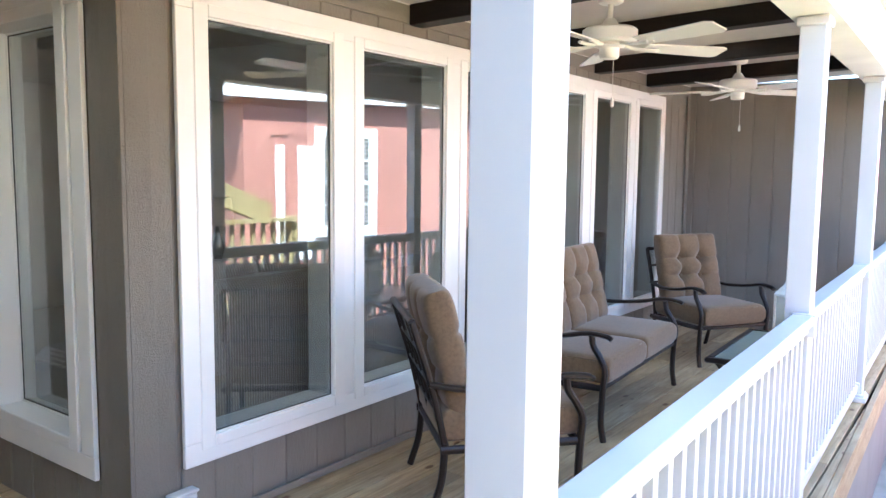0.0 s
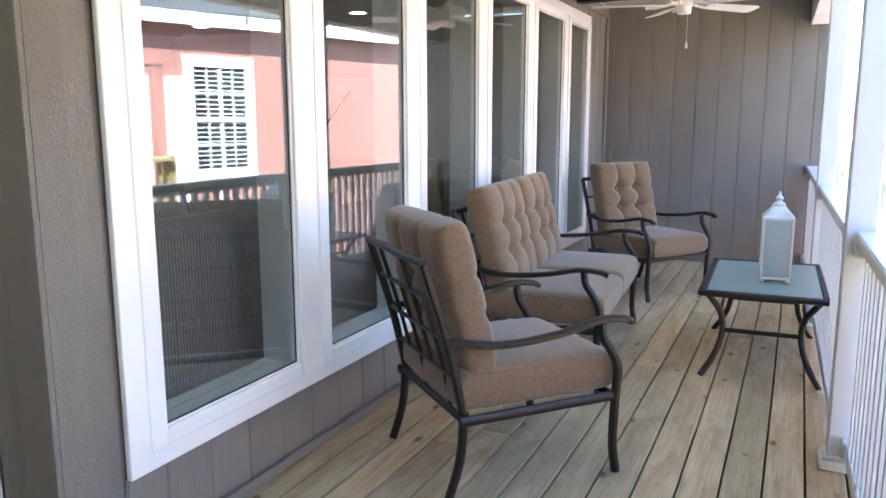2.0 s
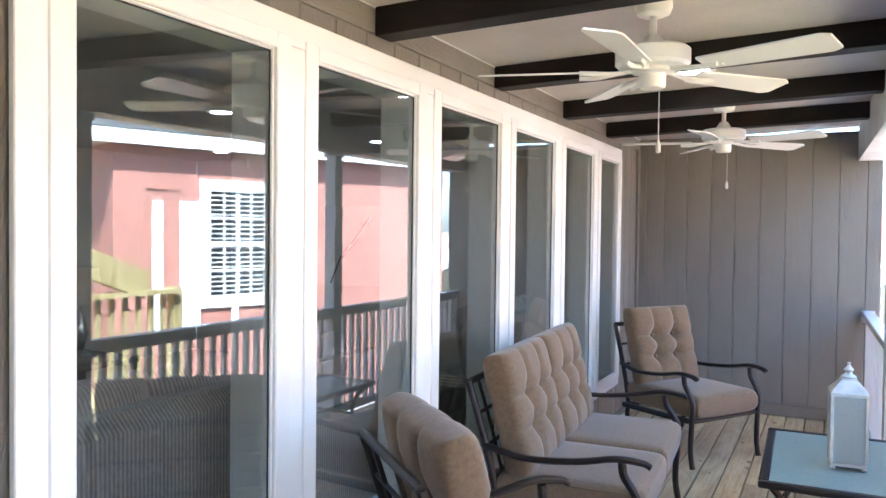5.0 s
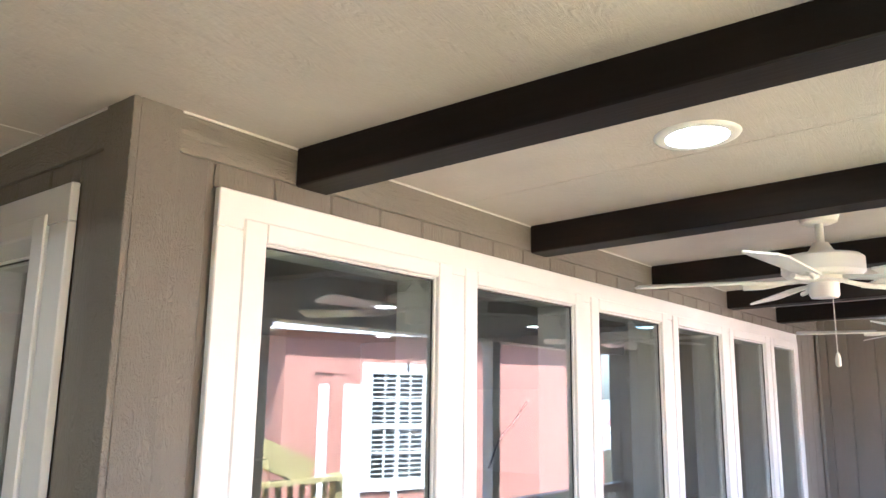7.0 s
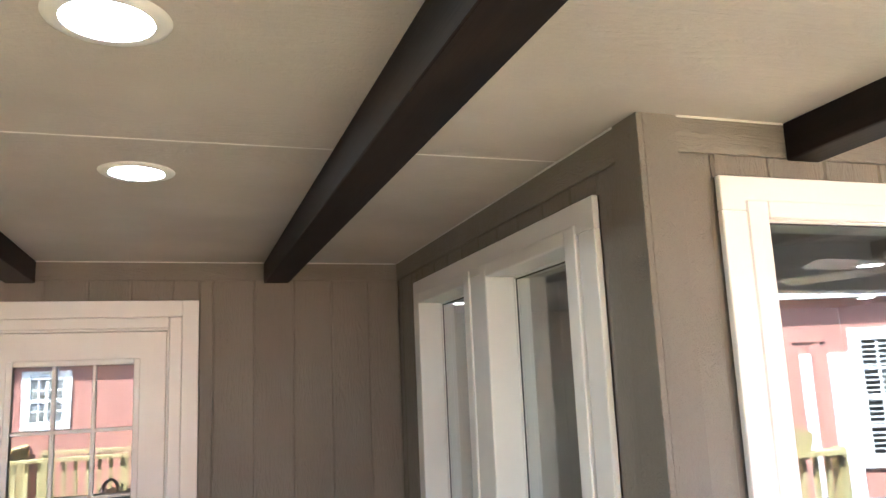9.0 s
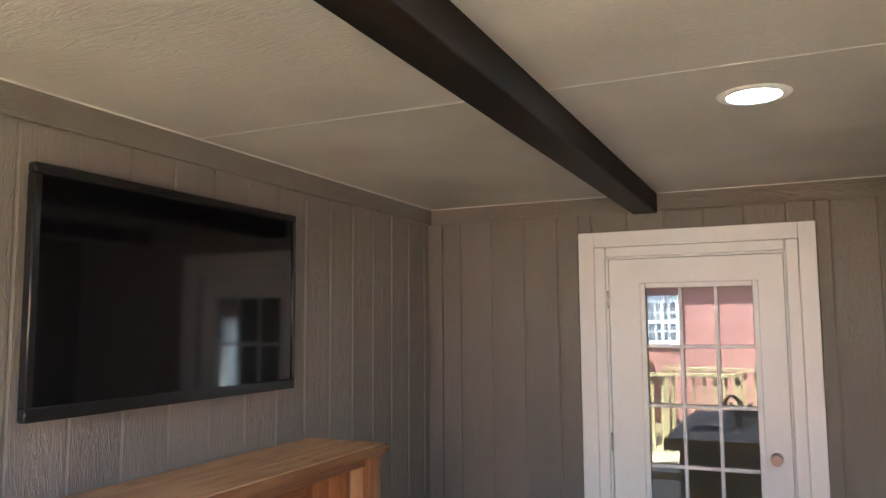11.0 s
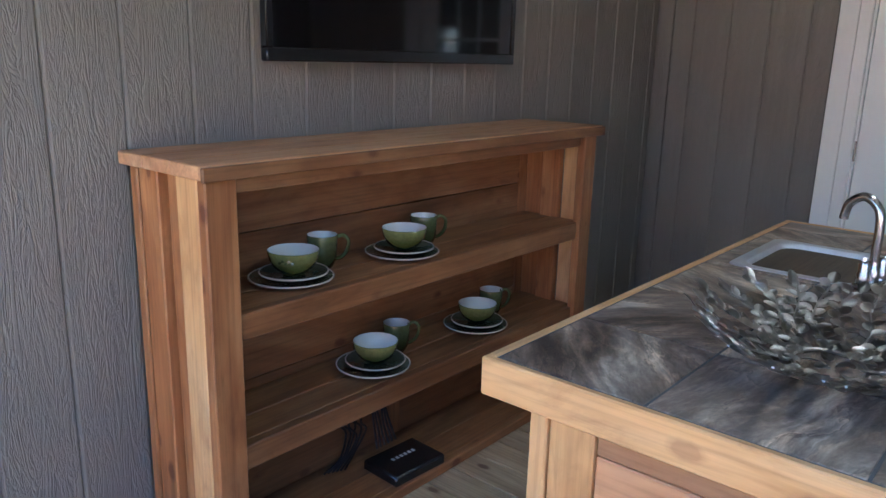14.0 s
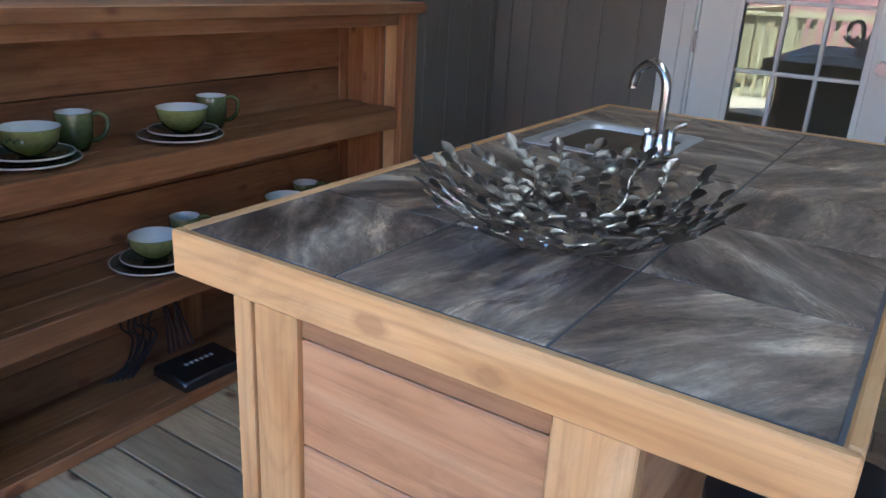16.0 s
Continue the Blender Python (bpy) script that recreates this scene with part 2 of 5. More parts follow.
def glass(name, tint=(0.86, 0.9, 0.9), face=0.05, wave=0.0):
    n = Nodes(name)
    n.t.nodes.remove(n.b)
    tr = n.add("ShaderNodeBsdfTransparent")
    tr.inputs["Color"].default_value = (*tint, 1)
    gl = n.add("ShaderNodeBsdfGlossy", Roughness=0.0)
    gl.inputs["Color"].default_value = (1, 1, 1, 1)
    fr = n.add("ShaderNodeLayerWeight")
    pw = n.add("ShaderNodeMath")
    pw.operation = "POWER"
    pw.inputs[1].default_value = 5.0
    n.link(fr.outputs["Facing"], pw.inputs[0])
    ma = n.add("ShaderNodeMath")
    ma.operation = "MULTIPLY_ADD"
    ma.inputs[1].default_value, ma.inputs[2].default_value = 1.0 - face, face
    n.link(pw.outputs[0], ma.inputs[0])
    mx = n.add("ShaderNodeMixShader")
    n.link(ma.outputs[0], mx.inputs[0])
    n.link(tr.outputs[0], mx.inputs[1])
    n.link(gl.outputs[0], mx.inputs[2])
    if wave:
        nb = n.bump(n.noise(n.coords((1, 1, 1)), 1.3, 1), wave, 0.01)
        n.link(nb, gl.inputs["Normal"])
    n.link(mx.outputs[0], n.t.nodes["Material Output"].inputs["Surface"])
    return n.mat


def glow(name, colour, strength):
    n = Nodes(name, 0.5)
    n.b.inputs["Base Color"].default_value = (0.9, 0.9, 0.9, 1)
    n.b.inputs["Emission Color"].default_value = (*colour, 1)
    n.b.inputs["Emission Strength"].default_value = strength
    return n.mat


TAUPE = (0.216, 0.197, 0.166)
M_siding = siding("taupe_siding", TAUPE, "z", 0.5)
M_corner = siding("taupe_corner_board", TAUPE, "z", 0.6, (10.0, 24.0), 0.006)
M_siding_y = siding("taupe_board_level", TAUPE, "y")
M_siding_x = siding("taupe_board_level_x", TAUPE, "x")
M_white = paint("white_paint", (0.80, 0.80, 0.78), 0.35, 0.03, 2.0, 0.05)
M_vinyl = paint("white_vinyl", (0.62, 0.625, 0.635), 0.3, 0.02, 2.0, 0.03)
M_header = siding("cream_header", (0.77, 0.755, 0.72), "y", 0.4)
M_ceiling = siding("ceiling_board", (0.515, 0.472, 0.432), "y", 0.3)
M_beam = wood("dark_beam", (0.004, 0.0028, 0.002), (0.008, 0.0052, 0.004), (0.020, 0.0125, 0.008), "x", 0.6, 0.0, tone=0.1, bump=0.3)
M_beam.node_tree.nodes["Principled BSDF"].inputs["Specular IOR Level"].default_value = 0.25
M_deck = wood("deck_pine", (0.33, 0.245, 0.135), (0.43, 0.335, 0.195), (0.51, 0.42, 0.265), "y", 0.62, 0.85, (0.11, 0.05, 0.022), 0.55)
M_joist = wood("joist_wood", (0.05, 0.035, 0.02), (0.08, 0.055, 0.03), (0.11, 0.08, 0.05), "x", 0.8, 0)
# same cedar as y and z, darkened: the shelf's shade is in the colour
M_cedar_x_shade = wood("cedar_x_shade", (0.145, 0.062, 0.021), (0.245, 0.115, 0.043), (0.345, 0.185, 0.076), "x", 0.55, 0.8, (0.10, 0.03, 0.012), 0.45)
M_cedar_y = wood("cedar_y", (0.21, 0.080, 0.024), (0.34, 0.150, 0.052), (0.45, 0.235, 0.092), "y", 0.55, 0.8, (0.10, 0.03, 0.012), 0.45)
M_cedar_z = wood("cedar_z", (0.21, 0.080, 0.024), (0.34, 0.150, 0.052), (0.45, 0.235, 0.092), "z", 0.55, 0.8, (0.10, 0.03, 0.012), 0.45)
M_pine_y = wood("pale_trim_y", (0.45, 0.240, 0.085), (0.60, 0.365, 0.152), (0.67, 0.455, 0.230), "y", 0.5, 0.5, (0.26, 0.12, 0.045), 0.15, streak=0.32)
M_pine_x = wood("pale_trim_x", (0.45, 0.240, 0.085), (0.60, 0.365, 0.152), (0.67, 0.455, 0.230), "x", 0.5, 0.5, (0.26, 0.12, 0.045), 0.15, streak=0.32)
M_pine_z = wood("pale_trim_z", (0.45, 0.240, 0.085), (0.60, 0.365, 0.152), (0.67, 0.455, 0.230), "z", 0.5, 0.5, (0.26, 0.12, 0.045), 0.15, streak=0.32)
M_bar_y = wood("bar_plank_y", (0.34, 0.17, 0.075), (0.49, 0.28, 0.14), (0.58, 0.38, 0.22), "y", 0.5, 0.5, (0.22, 0.09, 0.035), 0.4, streak=0.35)
M_bar_x = wood("bar_plank_x", (0.34, 0.17, 0.075), (0.49, 0.28, 0.14), (0.58, 0.38, 0.22), "x", 0.5, 0.5, (0.22, 0.09, 0.035), 0.4, streak=0.35)
M_lumber = wood("yellow_lumber", (0.30, 0.235, 0.09), (0.40, 0.325, 0.145), (0.47, 0.40, 0.21), "z", 0.7, 0.4)
M_bronze = metal("dark_bronze", (0.035, 0.028, 0.026), 0.42, 0.15, 200.0, 0.6)
M_cushion = fabric("tan_cushion", (0.172, 0.110, 0.056))
M_sofa = fabric("grey_striped_sofa", (0.33, 0.30, 0.275), stripes=20.0)
M_pane = glass("window_glass", (0.84, 0.865, 0.855), 0.11, 0.05)
M_clear = glass("clear_glass", (0.92, 0.95, 0.95), 0.04)
M_lamp = glow("lamp_lens", (1.0, 0.93, 0.79), 6.8)
M_roomlamp_fill = glow("room_lamp_fill_lens", (1.0, 0.93, 0.82), 2.4)
M_fan = paint("fan_white", (0.78, 0.77, 0.74), 0.35, 0.02)
M_tv = Nodes("tv_screen", 0.06).out((0.004, 0.004, 0.005))
M_black = paint("black_plastic", (0.012, 0.012, 0.013), 0.25, 0.05)
M_matte = paint("matte_black", (0.02, 0.02, 0.021), 0.5, 0.05)
M_rubber = paint("black_rubber", (0.008, 0.008, 0.009), 0.75, 0.05)
M_steel = metal("brushed_steel", (0.60, 0.61, 0.62), 0.26, 0.1, 300.0)
M_sink = metal("satin_steel", (0.72, 0.74, 0.77), 0.55, 0.08, 300.0)
M_chrome = metal("satin_nickel", (0.62, 0.61, 0.59), 0.2)
M_leaf = metal("pewter_leaf", (0.44, 0.41, 0.375), 0.36, 0.3, 80.0)
H = 2.385            # ceiling
DOOR_X, TV_Y, FAR_Y = -2.52, -3.26, 6.2
RAIL_X = 2.03
AZ = -0.085          # the alcove's boards lie a little lower

# ---- walls ----
def strips(wall, material, axis, lo, hi, z0, z1, face, out, phase=0.0, p=0.2032):
    """Grooved siding: upright strips p apart along one wall. face: the wall's plane; out: +1 or -1."""
    k = math.floor((lo - phase) / p)
    while k * p + phase < hi:
        a, b = max(lo, k * p + phase), min(hi, (k + 1) * p + phase)
        k += 1
        if b - a < 0.02:
            continue
        prof = ((a, 0.012), (b, 0.012), (b, 0.006), (b - 0.0015, 0.006), (b - 0.0075, 0.0), (a + 0.0075, 0.0), (a + 0.0015, 0.006), (a, 0.006))
        bm = bmesh.new()
        ends = [[bm.verts.new((face - out * d, u, z) if axis == "y" else (u, face - out * d, z)) for u, d in prof] for z in (z0, z1)]
        bm.faces.new(ends[0])
        bm.faces.new(ends[1][::-1])
        for i in range(8):
            j = (i + 1) % 8
            bm.faces.new((ends[0][j], ends[0][i], ends[1][i], ends[1][j]))
        part("siding_strip", bm, material, wall, smooth=False)


def structure(name, bm, material, label, category="wall"):
    return solid(name, bm, material, label, category, kind="structure", smooth=False)


M_inner = paint("inner_wall", (0.62, 0.58, 0.50), 0.7, 0.05)
GLASS = [(0.370, 1.077), (1.292, 1.992), (2.200, 2.892), (3.100, 3.776), (3.985, 4.650), (4.840, 5.398)]
GZ0, GZ1 = 0.386, 2.104
# long wall with six openings; the core lies 12 mm behind the siding's face
core = [(-0.162, -0.0125, 0.0125, FAR_Y, -0.8, GZ0 - 0.05), (-0.162, -0.0125, 0.0125, FAR_Y, GZ1 + 0.05, H)]
edges = [0.0125] + [v for g in GLASS for v in (g[0] - 0.05, g[1] + 0.05)] + [FAR_Y]
for a, b in zip(edges[::2], edges[1::2]):
    core.append((-0.162, -0.0125, a, b, GZ0 - 0.05, GZ1 + 0.05))
wall_long = structure("wall_long", boxes(*core), M_siding, "taupe grooved wall with six tall white windows")
# return wall, two openings
RGL = [(-2.035, -1.355), (-1.095, -0.420)]
core = [(DOOR_X, -0.1625, 0.0125, 0.162, -0.8, GZ0 - 0.05), (DOOR_X, -0.1625, 0.0125, 0.162, GZ1 + 0.05, H)]
edges = [DOOR_X] + [v for g in RGL for v in (g[0] - 0.05, g[1] + 0.05)] + [-0.1625]
for a, b in zip(edges[::2], edges[1::2]):
    core.append((a, b, 0.0125, 0.162, GZ0 - 0.05, GZ1 + 0.05))
wall_return = structure("wall_return", boxes(*core), M_siding, "taupe grooved wall with a pair of tall windows")
DY0, DY1, DTOP = -2.165, -1.225, 2.045
wall_door = structure("wall_door", boxes((DOOR_X - 0.15, DOOR_X - 0.0125, TV_Y - 0.15, DY0, -0.8, H), (DOOR_X - 0.15, DOOR_X - 0.0125, DY1, 0.16, -0.8, H),
                                         (DOOR_X - 0.15, DOOR_X - 0.0125, DY0, DY1, DTOP, H), (DOOR_X - 0.15, DOOR_X - 0.0125, DY0, DY1, -0.8, AZ)), M_siding, "taupe grooved wall with a glazed door")
wall_tv = structure("wall_tv", boxes((DOOR_X, 2.10, TV_Y - 0.15, TV_Y - 0.0125, -0.8, H)), M_siding, "taupe grooved wall behind the television")
wall_far = structure("wall_far", boxes((0.0, 1.94, FAR_Y + 0.0125, FAR_Y + 0.15, -0.8, H)), M_siding, "grey-taupe grooved end wall of the porch")

# ceiling
RISE = 0.027         # the porch ceiling rises towards the rail
def rise(x, y):
    return RISE * max(0.0, x) * min(1.0, max(0.0, (y + 0.1) / 1.2))


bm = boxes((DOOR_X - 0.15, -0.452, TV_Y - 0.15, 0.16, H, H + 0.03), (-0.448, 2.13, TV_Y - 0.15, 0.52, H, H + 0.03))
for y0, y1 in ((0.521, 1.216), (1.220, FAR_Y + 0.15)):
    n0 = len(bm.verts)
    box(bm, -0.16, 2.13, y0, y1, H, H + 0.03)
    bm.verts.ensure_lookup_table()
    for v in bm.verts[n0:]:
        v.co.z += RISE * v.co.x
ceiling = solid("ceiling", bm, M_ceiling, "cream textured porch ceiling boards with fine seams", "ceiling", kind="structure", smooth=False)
roof_bm = boxes((-6.2, 2.30, TV_Y - 0.4, FAR_Y + 0.4, H + 0.095, H + 0.26))
M_shingle = paint("grey_shingle", (0.16, 0.155, 0.15), 0.9, 0.15, 30.0, 0.5, 60.0)
solid("roof", roof_bm, M_shingle, "low grey shingle roof over the porch", "roof", kind="structure", smooth=False)

M_caulk = paint("pale_caulk", (0.72, 0.70, 0.66), 0.5)
for b in ((-0.4535, -0.4465, TV_Y, -0.002, H - 0.0015, H + 0.001), (DOOR_X + 0.012, -0.11, -0.017, -0.0125, H - 0.005, H), (0.0125, 0.017, 0.11, FAR_Y - 0.02, H - 0.005, H),
          (DOOR_X + 0.0125, DOOR_X + 0.017, TV_Y + 0.013, -0.013, H - 0.005, H), (DOOR_X + 0.013, 1.9, TV_Y + 0.0125, TV_Y + 0.017, H - 0.005, H)):
    solid("trim", boxes(b), M_caulk, "pale caulk line along the ceiling", "trim", kind="structure", smooth=False)

# frieze boards, corner boards, base strips
trim = [("trim", (0.0, 0.012, 0.106, FAR_Y - 0.02, 2.285, H), M_siding_y), ("trim", (DOOR_X + 0.012, -0.106, -0.012, 0.0, 2.285, H), M_siding_x),
        ("trim", (DOOR_X, DOOR_X + 0.012, TV_Y + 0.012, 0.0, 2.285, H), M_siding_y), ("trim", (DOOR_X, 2.0, TV_Y, TV_Y + 0.012, 2.285, H), M_siding_x),
        ("trim", (0.0, 0.018, 0.0, 0.105, -0.08, H), M_corner), ("trim", (-0.105, 0.018, -0.018, -0.0005, -0.08, H), M_corner),
        ("trim", (DOOR_X, DOOR_X + 0.016, TV_Y, TV_Y + 0.09, 0.004, 2.284), M_siding),
        ("trim", (0.0, 0.016, FAR_Y - 0.09, FAR_Y, 0.004, 2.284), M_siding), ("trim", (0.016, 0.07, FAR_Y - 0.016, FAR_Y, 0.004, H), M_siding),
        ("baseboard", (0.07, 1.94, FAR_Y - 0.018, FAR_Y, 0.004, 0.10), M_siding_x), ("baseboard", (0.018, 0.03, 0.105, FAR_Y - 0.02, 0.004, 0.04), M_siding_y)]
for name, b, m in trim:
    solid(name, boxes(b, bev=0.002), m, "taupe painted trim board on the porch wall", "trim", kind="structure", smooth=False)

strips(wall_long, M_siding, "y", 0.222, 5.472, 0.02, 0.275, 0.0, 1, 0.1805, 0.1985)
strips(wall_long, M_siding, "y", 0.222, 5.472, 2.223, 2.284, 0.0, 1)
strips(wall_long, M_corner, "y", 0.105, 0.220, 0.02, 2.284, 0.0, 1)
strips(wall_long, M_siding, "y", 5.473, FAR_Y - 0.09, 0.02, 2.284, 0.0, 1)
strips(wall_return, M_siding, "x", -2.14, -0.236, -0.07, 0.239, 0.0, -1)
strips(wall_return, M_siding, "x", -2.14, -0.236, 2.223, 2.284, 0.0, -1)
strips(wall_return, M_siding, "x", DOOR_X, -2.141, -0.07, 2.284, 0.0, -1)
strips(wall_return, M_siding, "x", -0.235, -0.105, -0.07, 2.284, 0.0, -1, 0.09)
strips(wall_door, M_siding, "y", TV_Y + 0.09, -2.311, -0.07, 2.284, DOOR_X, 1)
strips(wall_door, M_siding, "y", -1.086, -0.0, -0.07, 2.284, DOOR_X, 1, -1.015, 0.21)
strips(wall_door, M_siding, "y", -2.310, -1.087, 2.182, 2.284, DOOR_X, 1)
strips(wall_tv, M_siding, "x", DOOR_X + 0.016, 2.0, -0.07, 2.284, TV_Y, 1, 0.067, 0.2085)
strips(wall_far, M_siding, "x", 0.07, 1.94, 0.10, H - 0.002, FAR_Y, -1, 0.03, 0.2)


# ---- windows ----
def window_unit(name, axis, a, b, label, deep=0.0):
    """One fixed window: frame through the wall, sash, pane. Built along y; turned for the other wall."""
    w = thing(name, label, "window", kind="structure")
    def sl(u0, u1, d0, d1, z0, z1):
        return (d0, d1, u0, u1, z0, z1) if axis == "y" else (u0, u1, -d1, -d0, z0, z1)
    f, g = 0.071, 0.051
    part("window_frame", boxes(sl(a - f, a, -0.165, 0.027, GZ0 - g, GZ1 + g), sl(b, b + f, -0.165, 0.027, GZ0 - g, GZ1 + g),
                               sl(a, b, -0.165, 0.0265, GZ1, GZ1 + g), sl(a, b, -0.165, 0.0265, GZ0 - g, GZ0), bev=0.004), M_white, w, smooth=False)
    s = 0.008
    part("sash", boxes(sl(a, a + s, -0.04 - deep, 0.014 - deep, GZ0, GZ1), sl(b - s, b, -0.04 - deep, 0.014 - deep, GZ0, GZ1),
                       sl(a + s, b - s, -0.04 - deep, 0.014 - deep, GZ1 - s, GZ1), sl(a + s, b - s, -0.04 - deep, 0.014 - deep, GZ0, GZ0 + s), bev=0.003), M_white, w, smooth=False)
    part("gasket", boxes(sl(a + s, a + s + 0.004, 0.001 - deep, 0.005 - deep, GZ0 + s, GZ1 - s), sl(b - s - 0.004, b - s, 0.001 - deep, 0.005 - deep, GZ0 + s, GZ1 - s),
                         sl(a + s, b - s, 0.001 - deep, 0.0055 - deep, GZ1 - s - 0.004, GZ1 - s), sl(a + s, b - s, 0.001 - deep, 0.0055 - deep, GZ0 + s, GZ0 + s + 0.004)), M_matte, w, smooth=False)
    p = part("pane", boxes(sl(a + 0.006, b - 0.006, -0.003 - deep, 0.001 - deep, GZ0 + 0.006, GZ1 - 0.006)), M_pane, w, smooth=False)
    p.visible_shadow = False
    return w


for k, (a, b) in enumerate(GLASS):
    window_unit(f"window_{k + 1}", "y", a, b, "tall fixed white vinyl window reflecting the yard")
for k, (a, b) in enumerate(RGL):
    window_unit(f"window_{k + 7}", "x", a, b, "tall fixed white vinyl window of the alcove", 0.105)


def casing(axis, u0, u1, z0, z1, mull):
    def sl(a0, a1, d0, d1, c0, c1):
        return (d0, d1, a0, a1, c0, c1) if axis == "y" else (a0, a1, -d1, -d0, c0, c1)
    w = 0.098
    for b in (sl(u0, u1, 0.0, 0.022, z1 - w, z1), sl(u0, u1, 0.0, 0.022, z0, z0 + w), sl(u0, u0 + w, 0.0, 0.022, z0 + w, z1 - w), sl(u1 - w, u1, 0.0, 0.022, z0 + w, z1 - w)):
        solid("trim", boxes(b, bev=0.003), M_white, "white painted casing board round the windows", "trim", kind="structure", smooth=False)
    for a, b in mull:
        solid("trim", boxes(sl(a, b, 0.0, 0.020, z0 + w, z1 - w), bev=0.003), M_white, "white board between two windows", "trim", kind="structure", smooth=False)


casing("y", 0.221, 5.472, 0.276, 2.222, [(g[1] + 0.06, h[0] - 0.06) for g, h in zip(GLASS, GLASS[1:])])
casing("x", -2.14, -0.236, 0.240, 2.222, [(RGL[0][1] + 0.06, RGL[1][0] - 0.06)])

# ---- door ----
door = thing("door_1", "closed white fifteen-light door with brushed knob", "door", kind="structure", at=(DOOR_X, 0, 0))
part("door_frame", boxes((-0.13, 0.004, DY0, DY0 + 0.018, AZ, DTOP), (-0.13, 0.004, DY1 - 0.018, DY1, AZ, DTOP), (-0.13, 0.004, DY0 + 0.018, DY1 - 0.018, DTOP - 0.018, DTOP), bev=0.002), M_white, door, smooth=False)
part("brick_moulding", boxes((0.004, 0.030, DY0 - 0.055, DY0 + 0.008, AZ, DTOP + 0.050), (0.004, 0.030, DY1 - 0.008, DY1 + 0.055, AZ, DTOP + 0.050), (0.004, 0.030, DY0 + 0.008, DY1 - 0.008, DTOP - 0.008, DTOP + 0.050), bev=0.006), M_white, door)
part("casing", boxes((0.0, 0.022, -2.310, DY0 - 0.056, AZ, 2.181), (0.0, 0.022, DY1 + 0.056, -1.087, AZ, 2.181), (0.0, 0.022, DY0 - 0.056, DY1 + 0.056, DTOP + 0.051, 2.181), bev=0.003), M_white, door, smooth=False)
part("threshold", boxes((-0.13, 0.03, DY0 + 0.018, DY1 - 0.018, AZ, AZ + 0.016), bev=0.004), M_steel, door)
SY0, SY1 = DY0 + 0.022, DY1 - 0.022
gy = [-1.945, -1.762, -1.580, -1.398]
gz = [0.27, 0.588, 0.906, 1.224, 1.542, 1.860]
slab = part("door_leaf", boxes((-0.050, -0.006, SY0, gy[0] - 0.012, AZ + 0.02, DTOP - 0.022), (-0.050, -0.006, gy[3] + 0.012, SY1, AZ + 0.02, DTOP - 0.022),
                               (-0.050, -0.006, gy[0] - 0.012, gy[3] + 0.012, gz[5] + 0.012, DTOP - 0.022), (-0.050, -0.006, gy[0] - 0.012, gy[3] + 0.012, AZ + 0.02, gz[0] - 0.012)), M_white, door, smooth=False)
part("glazing_bead", boxes((-0.006, 0.006, gy[0] - 0.03, gy[0], gz[0] - 0.03, gz[5] + 0.03), (-0.006, 0.006, gy[3], gy[3] + 0.03, gz[0] - 0.03, gz[5] + 0.03),
                           (-0.006, 0.006, gy[0], gy[3], gz[5], gz[5] + 0.03), (-0.006, 0.006, gy[0], gy[3], gz[0] - 0.03, gz[0]), bev=0.004), M_white, door)
for y in gy[1:3]:
    part("glazing_bar", boxes((-0.022, 0.000, y - 0.009, y + 0.009, gz[0], gz[5]), bev=0.003), M_white, door)
for z in gz[1:5]:
    part("glazing_bar", boxes((-0.022, -0.0005, gy[0], gy[3], z - 0.009, z + 0.009), bev=0.003), M_white, door)
p = part("pane", boxes((-0.030, -0.026, gy[0] - 0.01, gy[3] + 0.01, gz[0] - 0.01, gz[5] + 0.01)), M_pane, door, smooth=False)
p.visible_shadow = False
bm = bmesh.new()
cyl(bm, (-0.006, -1.318, 0.98), (0.004, -1.318, 0.98), 0.032, seg=24)
cyl(bm, (0.004, -1.318, 0.98), (0.045, -1.318, 0.98), 0.013, seg=16)
part("door_knob", cyl(bm, (0.040, -1.318, 0.98), (0.072, -1.318, 0.98), 0.018, 0.027, 24), M_chrome, door, "brushed nickel knob")
for z in (0.25, 1.02, 1.80):
    part("hinge", cyl(bmesh.new(), (0.004, SY0 - 0.006, z - 0.05), (0.004, SY0 - 0.006, z + 0.05), 0.007, seg=10), M_chrome, door)

# ---- beams, header, posts, rails ----
def ceiling_beam(x0, x1, y, half, z0, label, skew=0.0, drop=0.0):
    """A beam along x; skew: metres that its outer end lies further along y; drop: how much deeper it hangs there."""
    bm = boxes((x0, x1, y - half, y + half, z0, H), bev=0.004)
    for v in bm.verts:
        u = (v.co.x - x0) / (x1 - x0)
        v.co.y += skew * u
        v.co.z += rise(v.co.x, y) - (drop * u if v.co.z < (z0 + H) / 2 else 0.0)
    solid("ceiling_beam", bm, M_beam, label, "beam", "porch ceiling beams")


for y in (0.52, 1.715, 2.865, 3.99, 5.05):
    ceiling_beam(0.013, 1.945, y, 0.057, 2.275, "dark-stained wooden beam across the porch ceiling")
ceiling_beam(DOOR_X + 0.013, 1.945, -0.688, 0.066, 2.272, "dark-stained wooden beam across the alcove ceiling", 0.035, 0.03)
ceiling_beam(DOOR_X + 0.013, 1.945, -1.930, 0.066, 2.272, "dark-stained wooden beam across the alcove ceiling")


RAIL_TURN = 1.5


def rail_x(y):
    return RAIL_X - math.tan(radians(RAIL_TURN)) * (y + 0.60)


